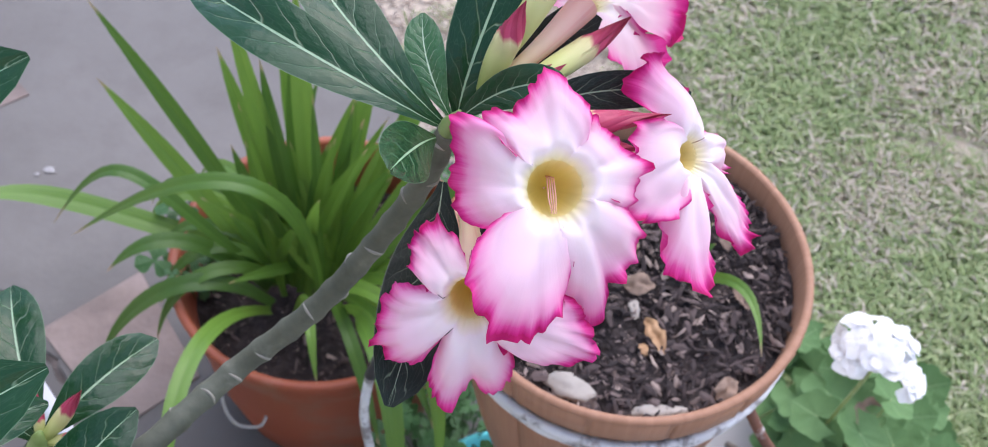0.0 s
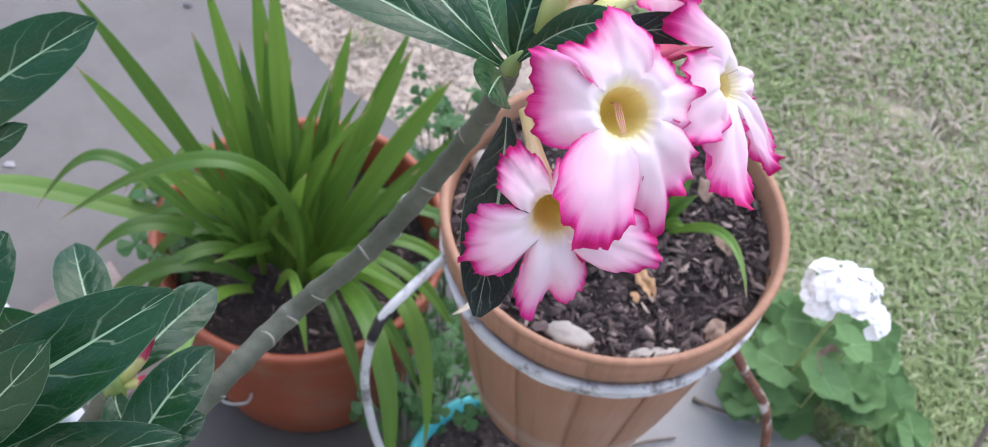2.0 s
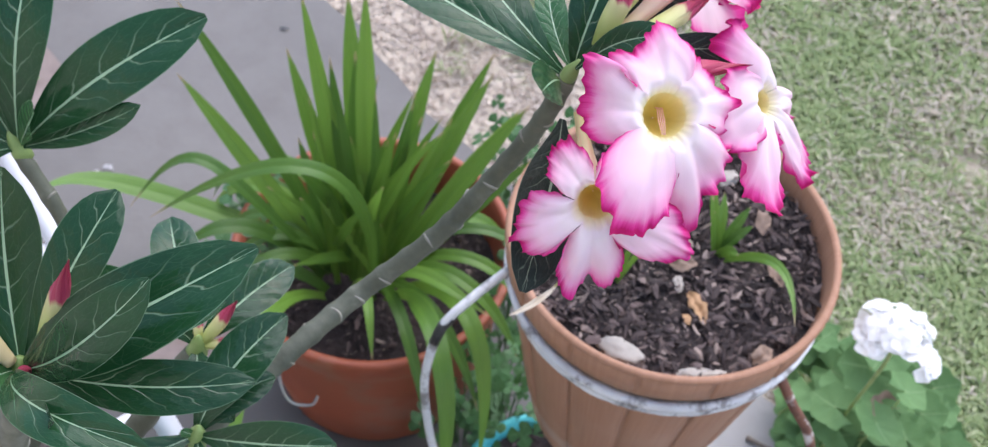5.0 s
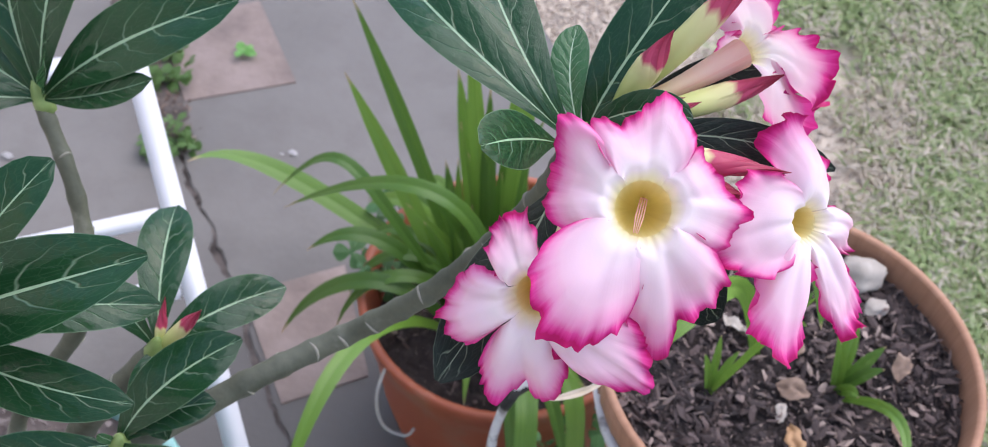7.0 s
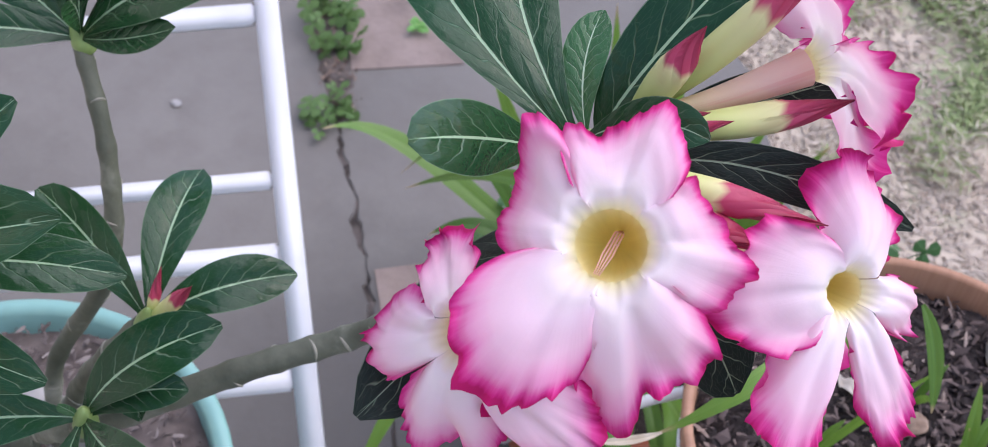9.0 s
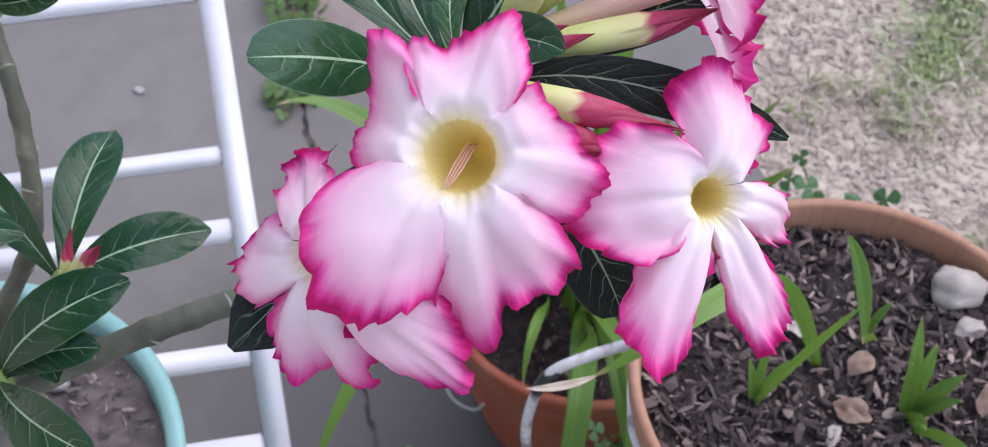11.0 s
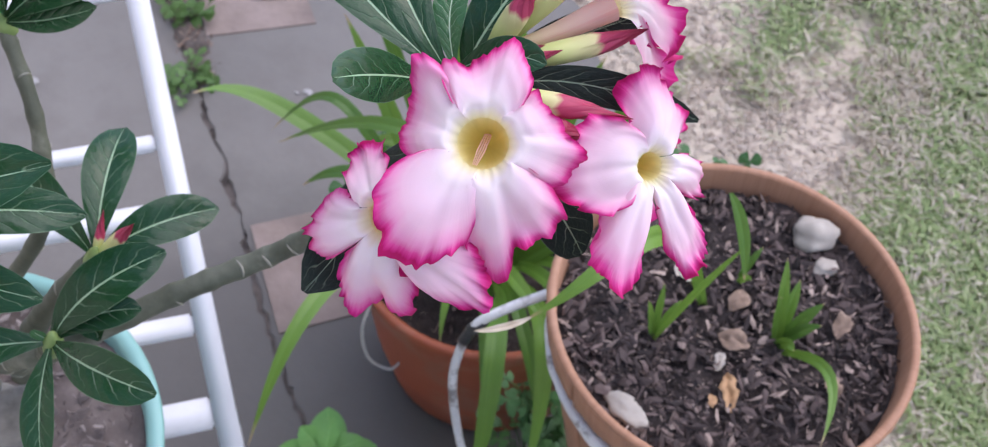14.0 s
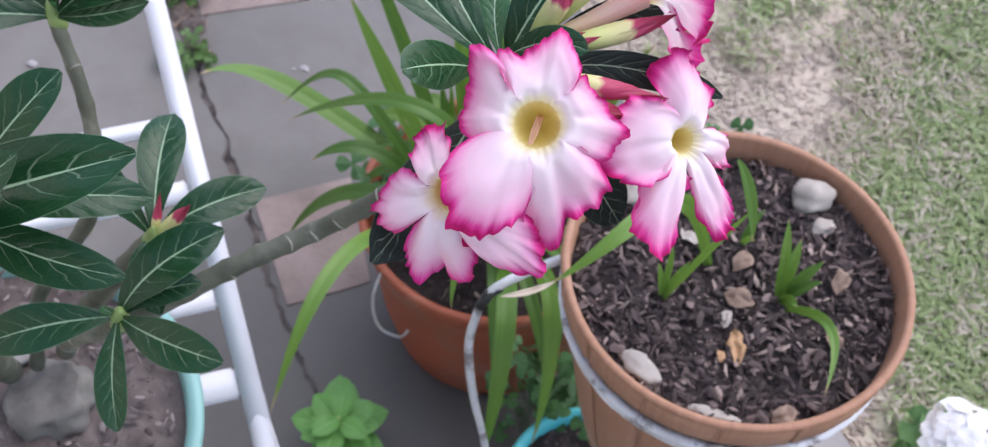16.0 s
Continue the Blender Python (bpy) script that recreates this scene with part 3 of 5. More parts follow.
def chips(name, label, centre, r, z, count, size, material, seed, parent=None):
    """Shards of bark and crumbs strewn over a round patch of soil, one mesh."""
    g = random.Random(seed)
    verts, faces = [], []
    for _ in range(count):
        a, rr = g.uniform(0, 2 * math.pi), r * math.sqrt(g.random())
        c = V(centre[0] + rr * math.cos(a), centre[1] + rr * math.sin(a), z + g.uniform(-0.003, 0.004))
        q = Euler((g.uniform(-0.8, 0.8), g.uniform(-0.8, 0.8), g.uniform(0, 6.3))).to_matrix()
        big = g.random() ** 2.5
        l = size[0] + (size[1] - size[0]) * big
        w = l * g.uniform(0.12, 0.5)
        k, n = len(verts), g.choice((5, 6, 7))
        verts.append(c + q @ V(g.uniform(-0.3, 0.3) * l, 0, w * g.uniform(0.15, 0.5)))
        for m in range(n):
            t = 2 * math.pi * (m + g.uniform(-0.35, 0.35)) / n
            u = g.uniform(0.6, 1.1)
            verts.append(c + q @ V(l * u * math.cos(t), w * u * math.sin(t), g.uniform(-0.2, 0.2) * w))
        faces += [(k, k + 1 + m, k + 1 + (m + 1) % n) for m in range(n)]
    me = bpy.data.meshes.new(name)
    me.from_pydata([tuple(v) for v in verts], [], faces)
    me.materials.append(material)
    ob = tagged(new(name, me), label, kind="stuff")
    if parent is not None:
        ob.parent = parent
    return ob


BX, BY, BZ = 0.16, 0.599, 0.385


def build_barrel():
    e = pot("barrel_planter", "brown plastic planter shaped like a stave barrel, full of dark soil", "planter", (BX, BY, BZ),
            [(0.076, -0.038), (0.094, -0.038), (0.098, -0.032), (0.1125, 0.04), (0.125, 0.12), (0.1375, 0.205), (0.1395, 0.21), (0.141, 0.23), (0.146, 0.238), (0.149, 0.268), (0.1505, 0.272),
             (0.1495, 0.2755), (0.1448, 0.2755), (0.143, 0.273), (0.1395, 0.24), (0.133, 0.2)], BARREL)
    # staves: shallow raised boards with open grooves between them
    n = 15
    for k in range(n):
        a0, a1 = 2 * math.pi * (k + 0.035) / n, 2 * math.pi * (k + 0.965) / n
        bm = bmesh.new()
        rows = []
        for r, z in ((0.0975, -0.034), (0.099, -0.032), (0.1137, 0.04), (0.126, 0.12), (0.1385, 0.2), (0.1375, 0.203)):
            rows.append([V((r + (0.0012 if 0 < j < 4 else -0.0005)) * math.cos(a), (r + (0.0012 if 0 < j < 4 else -0.0005)) * math.sin(a), z)
                         for j, a in enumerate(a0 + (a1 - a0) * u for u in (0, 0.04, 0.5, 0.96, 1))])
        grid(bm, rows)
        part("stave", bm, BARREL, e)
        bm = bmesh.new()
        rows = []
        for r, z in ((0.1455, 0.239), (0.1475, 0.241), (0.1503, 0.2695), (0.149, 0.2705)):
            rows.append([V((r + (0.0008 if 0 < j < 4 else -0.001)) * math.cos(a), (r + (0.0008 if 0 < j < 4 else -0.001)) * math.sin(a), z)
                         for j, a in enumerate(a0 + (a1 - a0) * u for u in (0, 0.03, 0.5, 0.97, 1))])
        grid(bm, rows)
        part("rim_stave", bm, BARREL, e)
    soil_disc(e, 0.1402, 0.248, 1.0, 0.007)
    chips("bark_chip_litter", "dark bark chips and crumbs on the soil", (0, 0), 0.137, 0.253, 5200, (0.0015, 0.0115), CHIPS, 11, e)
    return e


def build_stand():
    """The wire stand that carries the barrel: two hoops and bent legs."""
    e = empty("plant_stand", "white painted iron hoop stand, chipped and rusty, round the barrel planter", "plant stand")
    e.location = (BX, BY, 0)
    for z, r, w in ((0.607, 0.1445, 0.0046), (0.592, 0.1418, 0.0032)):
        bm = bmesh.new()
        pts = [V((r) * math.cos(a), (r) * math.sin(a), z) for a in (2 * math.pi * k / 216 for k in range(217))]
        tube(bm, pts, [w * (1 + 0.22 * noise.noise(p * 60) + 0.12 * noise.noise(p * 190)) for p in pts], 10, caps=False)
        part("hoop", bm, WORN_WHITE, e)
    # legs: out from the hoop, round a bend and down to a foot
    legs = {"left": ([(0.02, 0.562, 0.613), (-0.008, 0.53, 0.604), (-0.031, 0.511, 0.577), (-0.042, 0.502, 0.52), (-0.0434, 0.499, 0.463), (-0.036, 0.5, 0.37), (-0.022, 0.503, 0.27), (-0.012, 0.51, 0.12), (-0.01, 0.515, 0.0)], WORN_WHITE),
            "right": ([(0.272, 0.512, 0.6), (0.29, 0.5, 0.575), (0.318, 0.495, 0.53), (0.338, 0.492, 0.46), (0.345, 0.49, 0.38), (0.335, 0.49, 0.2), (0.335, 0.49, 0.0)], RUST),
            "back": ([(0.2, 0.737, 0.607), (0.215, 0.775, 0.59), (0.225, 0.8, 0.54), (0.225, 0.805, 0.4), (0.22, 0.79, 0.2), (0.22, 0.79, 0.0)], WORN_WHITE)}
    for pts, m in legs.values():
        bm = bmesh.new()
        line = [p - V(BX, BY, 0) for p in catmull(pts, 6)]
        tube(bm, line, 0.0046 if m is RUST else 0.0044, 10)
        part("leg", bm, m, e, "rusty iron leg with paint left in patches" if m is RUST else "")
    bm = bmesh.new()
    tube(bm, [V(-0.023 - BX, 0.517 - BY, 0.588), V(-0.031 - BX, 0.511 - BY, 0.577), V(-0.037 - BX, 0.506 - BY, 0.556)], 0.0052, 10)
    part("tape", bm, TAPE, e, "band of black tape")


def build_red_pot():
    c = (-0.172, 0.797, 0.0)
    e = pot("terracotta_pot", "wide terracotta coloured plastic pot with dark soil, on the paving", "flower pot", c,
            [(0.1, 0.002), (0.14, 0.002), (0.146, 0.01), (0.161, 0.1), (0.17, 0.22), (0.174, 0.226), (0.18, 0.26), (0.183, 0.276), (0.181, 0.28), (0.174, 0.28), (0.171, 0.275), (0.164, 0.23), (0.16, 0.18)], RED)
    soil_disc(e, 0.163, 0.205, 4.0, 0.008)
    chips("bark_chip_litter", "dark bark crumbs on the soil", (0, 0), 0.155, 0.212, 1400, (0.002, 0.01), CHIPS, 23, e)
    bm = bmesh.new()
    pts = catmull([(-0.246, 0.634, 0.27), (-0.247, 0.613, 0.24), (-0.244, 0.607, 0.2), (-0.234, 0.608, 0.17), (-0.214, 0.618, 0.155), (-0.21, 0.632, 0.154)], 6)
    tube(bm, [p - V(*c) for p in pts], 0.002, 8)
    part("handle", bm, WIRE, e, "bent white wire handle")
    return e


def build_aqua_pot():
    e = pot("aqua_pot", "low aqua plastic pot of dark soil under the plant stand", "flower pot", (0.102, 0.561, 0.0),
            [(0.06, 0.002), (0.08, 0.002), (0.085, 0.008), (0.104, 0.13), (0.111, 0.138), (0.113, 0.15), (0.11, 0.153), (0.104, 0.151), (0.1, 0.13), (0.098, 0.11)], AQUA)
    soil_disc(e, 0.1005, 0.13, 8.0, 0.008)
    chips("bark_chip_litter", "bark crumbs on the soil", (0, 0), 0.096, 0.135, 500, (0.002, 0.01), CHIPS, 17, e)


TX, TY, TZ = -0.292, 0.156, 0.40


def build_teal_pot():
    e = pot("teal_pot", "large pale teal plastic pot with soil, holding a desert rose", "flower pot", (TX, TY, TZ),
            [(0.08, 0.001), (0.125, 0.001), (0.13, 0.008), (0.16, 0.19), (0.166, 0.2), (0.176, 0.225), (0.179, 0.236), (0.177, 0.24), (0.168, 0.24), (0.165, 0.235), (0.158, 0.2), (0.155, 0.18)], TEAL)
    soil_disc(e, 0.1655, 0.22, 12.0, 0.006, material=DRYSOIL, dome=0.01)
    chips("bark_chip_litter", "grit and bark crumbs on the soil", (0, 0), 0.158, 0.229, 3200, (0.0012, 0.008), make_chips("grit", (0.0, (0.07, 0.055, 0.05)), (0.7, (0.15, 0.125, 0.115)), (1.0, (0.28, 0.24, 0.22))), 19, e)
    for at, s in (((-0.335, 0.235, 0.632), (0.03, 0.022, 0.015)), ((-0.3, 0.275, 0.628), (0.014, 0.011, 0.009))):
        bm = bmesh.new()
        bmesh.ops.create_icosphere(bm, subdivisions=3, radius=1)
        for v in bm.verts:
            v.co *= 1 + 0.18 * noise.noise(v.co * 1.6 + V(*at) * 10)
            v.co = V(v.co.x * s[0], v.co.y * s[1], v.co.z * s[2])
        ob = link_mesh("rock", bm, ROCK)
        ob.location = at
        tagged(ob, "rough grey rock half sunk in the pot's soil", "rock")


def bar(bm, a, b, across, w, h):
    """A rectangular bar with eased edges from a to b; w: its width along across, h: its thickness."""
    a, b = Vector(a), Vector(b)
    t = (b - a).normalized()
    x = (across - t * across.dot(t)).normalized()
    y = t.cross(x)
    c = (a + b) / 2
    m = Matrix(((t.x, x.x, y.x, c.x), (t.y, x.y, y.y, c.y), (t.z, x.z, y.z, c.z), (0, 0, 0, 1)))
    l = (b - a).length / 2
    box(bm, -l, -w / 2, -h / 2, l, w / 2, h / 2, 0.0025, m)


def build_chair():
    """A white metal chair with a sloping barred back; the teal pot stands on its seat."""
    e = empty("garden_chair", "white painted metal garden chair with a barred sloping back", "chair")
    back, across = V(-1.28, 1.147, 1.0).normalized(), V(-0.694, -0.72, 0)
    across.normalize()
    low = V(-0.225, 0.372, 0.395)
    width = 0.44

    def rail(s):
        return low + V(-1.28, 1.147, 1.0) * s

    for k in (0, 1):
        bm = bmesh.new()
        o = across * width * k
        bar(bm, rail(-0.03) + o, rail(0.245) + o, across, 0.022, 0.016)
        part("back_rail", bm, WHITE, e)
    for s, w in ((0.232, 0.0105), (0.150, 0.0085), (0.114, 0.011), (0.056, 0.011), (0.011, 0.016)):
        bm = bmesh.new()
        bar(bm, rail(s) + across * 0.012, rail(s) + across * (width - 0.012), back, 2 * w, 0.012)
        part("back_bar", bm, WHITE, e)
    # the seat: two side rails and broad slats
    fwd = V(0.745, -0.667, 0).normalized()
    seat = V(low.x, low.y, 0.383)
    for k in (0, 1):
        bm = bmesh.new()
        o = across * (width * k)
        tube(bm, [seat + o + fwd * -0.01, seat + o + fwd * 0.42], 0.0115, 12)
        part("seat_rail", bm, WHITE, e)
    for i in range(2, 6):
        c = seat + fwd * (0.015 + 0.075 * i) + across * (width / 2)
        m = Matrix((( across.x, fwd.x, 0, c.x), (across.y, fwd.y, 0, c.y), (0, 0, 1, c.z), (0, 0, 0, 1)))
        bm = bmesh.new()
        box(bm, -width / 2, -0.024, 0.008, width / 2, 0.024, 0.0165, 0.003, m)
        part("slat", bm, WHITE, e)
    for k in (0, 1):
        for f in (0.02, 0.4):
            p = seat + across * (width * k) + fwd * f
            bm = bmesh.new()
            tube(bm, [p, V(p.x, p.y, 0.0) + fwd * (0.03 if f > 0.1 else -0.03)], 0.0115, 12)
            part("leg", bm, WHITE, e)


build_barrel()
build_stand()
build_red_pot()
build_aqua_pot()
build_teal_pot()
build_chair()

# ---------------------------------------------------------------- plants
def leaf_form(bm, pts, half, face, fold=0.3, shape="obovate", nv=14, cup=0.0, wave=0.0, seed=0.0):
    """A leaf along a Bezier line of three or four points; half: half its greatest width; face: where its upper side looks."""
    rows, uvs = [], []
    us = (-1, -0.75, -0.45, -0.16, 0, 0.16, 0.45, 0.75, 1)
    face = Vector(face)
    for i in range(nv + 1):
        v = i / nv
        p = bez(pts, v)
        t = bez(pts, min(v + 0.02, 1)) - bez(pts, max(v - 0.02, 0))
        t, side, nrm = frame_of(t, face)
        if shape == "obovate":
            w = 0.1 + 0.9 * math.sin(math.pi / 2 * min(1, v / 0.62)) ** 1.3 if v < 0.62 else max(0.02, (1 - ((v - 0.62) / 0.38) ** 2.2)) ** 0.6
        elif shape == "strap":
            w = (0.55 + 0.45 * min(1, v / 0.3)) * (1 if v < 0.55 else max(0.015, 1 - ((v - 0.55) / 0.45) ** 1.6))
        elif shape == "oval":
            w = max(0.05, math.sin(math.pi * min(1, 0.04 + 0.96 * v)) ** 0.7)
        else:
            w = 1
        h = half * w
        rows.append([p + side * (u * h) + nrm * (fold * h * (abs(u) - 0.55 * u * u) * 1.5 + cup * h * u * u + wave * half * v * math.sin(9 * v + seed + (2 if u > 0 else 0)) * abs(u)) for u in us])
        uvs.append([(0.5 + 0.5 * u, v) for u in us])
    grid(bm, rows, uvs)


def shape_is_broad(kw):
    return kw.get('shape', 'obovate') == 'obovate'


def leaf(parent, pts, half, face, material=None, name="leaf", label="", **kw):
    bm = bmesh.new()
    kw.setdefault('wave', 0.07 if shape_is_broad(kw) else 0.0)
    kw.setdefault('seed', pts[-1][0] * 170 + pts[-1][1] * 90)
    leaf_form(bm, pts, half, face, **kw)
    return part(name, bm, material or LEAF, parent, label)


def petal_form(bm, C, X, Y, Z, heel, rim, r0, ph):
    """One petal: a heel on the throat between two angles, a blade that follows its rim, and a crinkled margin.
    rim: a few (angle, radius, height) along the margin, in degrees and millimetres about the flower's axis."""
    nv, nu = 24, 60
    line = catmull([(a, r * 0.001, z * 0.001) for a, r, z in rim], 16)
    rows, uvs = [], []
    n = len(line) - 1
    soft = []
    for k in range(n + 1):
        near = [line[m] for m in range(max(0, k - 22), min(n, k + 22) + 1)]
        soft.append(sum(near, V(0, 0, 0)) / len(near))
    for i in range(nv + 1):
        v = i / nv
        row, uv = [], []
        lip = max(0.0, 1 - v / 0.16)
        for j in range(nu + 1):
            s = j / nu
            k = min(int(s * n), n - 1)
            end = line[k].lerp(line[k + 1], s * n - k)
            calm = soft[k].lerp(soft[k + 1], s * n - k)
            mid = 1 - abs(2 * s - 1) ** 3
            tooth = 0.08 * noise.noise(V(s * 7, ph * 3, 1)) + 0.08 * noise.noise(V(s * 15, ph * 5, 4)) + 0.055 * noise.noise(V(s * 33, ph, 8))
            reach = end.y + end.y * tooth * (0.35 + 0.65 * mid) * v ** 3
            ang = radians(heel[0] + (heel[1] - heel[0]) * s)
            ang += (radians(end.x) - ang) * (1 - (1 - v) ** 1.6)
            r = r0 + (reach - r0) * v - 0.17 * r0 * lip ** 1.6
            z = (calm.z + (end.z - calm.z) * v ** 4) * v ** 1.7 - 0.0058 * lip ** 1.8 - 0.0003 * math.cos(ph * 3 + s * 26) * lip
            z += 0.0035 * mid * math.sin(math.pi * min(1, v * 1.05)) * (0.35 + noise.noise(V(s * 1.4, v, ph * 4)))           # the blade's swell
            z += 0.0055 * v * noise.noise(V(s * 2.2 + ph, v * 1.8, ph * 7))                                                  # broad waves
            z -= 0.0012 * math.sin(math.pi * v) * math.exp(-((s - 0.5 - 0.06 * math.sin(ph * 5)) / 0.07) ** 2)               # crease down the middle
            z += 0.0022 * v * (1 - 0.5 * v) * noise.noise(V(s * 4.5 + ph * 2, v * 4, ph * 3))                                # dents
            z += v ** 5 * 0.006 * noise.noise(V(s * 6 + ph, v * 2, ph)) + v ** 8 * 0.006 * noise.noise(V(s * 14, v * 3, ph * 2)) + v ** 14 * 0.004 * noise.noise(V(s * 30, 2, ph))  # crinkled margin
            row.append(C + (X * math.cos(ang) + Y * math.sin(ang)) * r + Z * z)
            uv.append((s, v))
        rows.append(row)
        uvs.append(uv)
    grid(bm, rows, uvs)


def flower(parent, centre, face, right, petals, back, r0=0.0115, depth=0.021, label="", stamens=0):
    """A trumpet flower: a throat, five petals, stamens and the tube behind.
    petals: (first heel angle, last heel angle, phase, rim)."""
    C, Z = Vector(centre), Vector(face).normalized()
    X = Vector(right)
    X = (X - Z * X.dot(Z)).normalized()
    Y = Z.cross(X)
    bm = bmesh.new()
    rows, uvs = [], []
    prof = [(0.83, -0.0052), (0.8, -0.007), (0.74, -0.0095), (0.64, -0.013), (0.5, -0.0165), (0.32, -0.019), (0.03, -depth)]
    n = 40
    for i, (k, z) in enumerate(prof):
        rows.append([C + (X * math.cos(a) + Y * math.sin(a)) * r0 * k * (1 + 0.02 * math.sin(15 * a)) + Z * z for a in (2 * math.pi * q / n for q in range(n))])
        uvs.append([(q / n, i / (len(prof) - 1)) for q in range(n)])
    grid(bm, rows, uvs, close=True)
    f = part("flower", bm, THROAT, parent, label or "white desert rose flower with magenta petal margins and yellow throat")
    # the tube behind, from the stalk to the petals
    bm = bmesh.new()
    B = Vector(back)
    mid = C - Z * 0.03
    line = [bez((B, mid - Z * 0.012, mid, C - Z * 0.0075), k / 14) for k in range(15)]
    tube(bm, line, [0.0026 + (r0 * 0.98 - 0.0026) * (k / 14) ** 1.4 for k in range(15)], 16, caps=False)
    part("flower_tube", bm, TUBE, f)
    for h0, h1, ph, *rim in petals:
        bm = bmesh.new()
        petal_form(bm, C, X, Y, Z, (h0, h1), rim, r0 * 0.97, ph)
        part("petal", bm, PETAL, f)
    for k in range(stamens):
        bm = bmesh.new()
        g = X * math.cos(-2.05) + Y * math.sin(-2.05)
        s = (X * 0.8 - Y * 0.3) * (0.0011 * (k - 1.5))
        tube(bm, [C - Z * 0.018 - g * r0 * 0.35 + s * 0.3, C - Z * 0.013 - g * r0 * 0.3 + s * 0.8, C - Z * 0.0085 + g * r0 * 0.25 + s * 0.9, C - Z * 0.0045 + g * r0 * 0.72 + s * 0.5], [0.0002, 0.00027, 0.00025, 0.00012], 6)
        part("stamen", bm, STAMEN, f)
    return f


def bud(parent, base, tip, r, label=""):
    """A bud: a smooth tube below, and above it five petals rolled round each other into a twisted point."""
    B, T = Vector(base), Vector(tip)
    d = T - B
    sag = V(0, 0, -0.06) * d.length
    n, sides = 30, 30
    low = 0.42 if "dark" in label or "red" in label else 0.6
    pts = [bez((B, B.lerp(T, 0.5) + sag, T), k / n) for k in range(n + 1)]
    up = d.orthogonal().normalized()
    rows, uvs = [], []
    for k, p in enumerate(pts):
        v = k / n
        t = (pts[min(k + 1, n)] - pts[max(k - 1, 0)]).normalized()
        up = (up - t * up.dot(t)).normalized()
        side = t.cross(up)
        w = 0.42 + 0.58 * math.sin(math.pi / 2 * min(1, v / 0.5)) if v < low else max(0.02, 1 - ((v - low) / (1 - low)) ** 1.35)
        tw = max(0.0, min(1.0, (v - low) / 0.12))
        row, uv = [], []
        for j in range(sides):
            a = 2 * math.pi * j / sides
            step = (a / (2 * math.pi) * 3 + v * 2.2 + r * 300) % 1.0
            rr = r * w * (1 + tw * (0.3 * step - 0.15))
            row.append(p + (up * math.cos(a) + side * math.sin(a)) * rr)
            uv.append((j / sides, v))
        rows.append(row)
        uvs.append(uv)
    bm = bmesh.new()
    vs = grid(bm, rows, uvs, close=True)
    bm.faces.new(vs[0][::-1])
    bm.faces.new(vs[-1])
    return part("bud", bm, PALEBUD if "pale" in label else DARKBUD if "dark" in label or "red" in label else BUD, parent, label or "cream bud with a twisted dark pink tip")


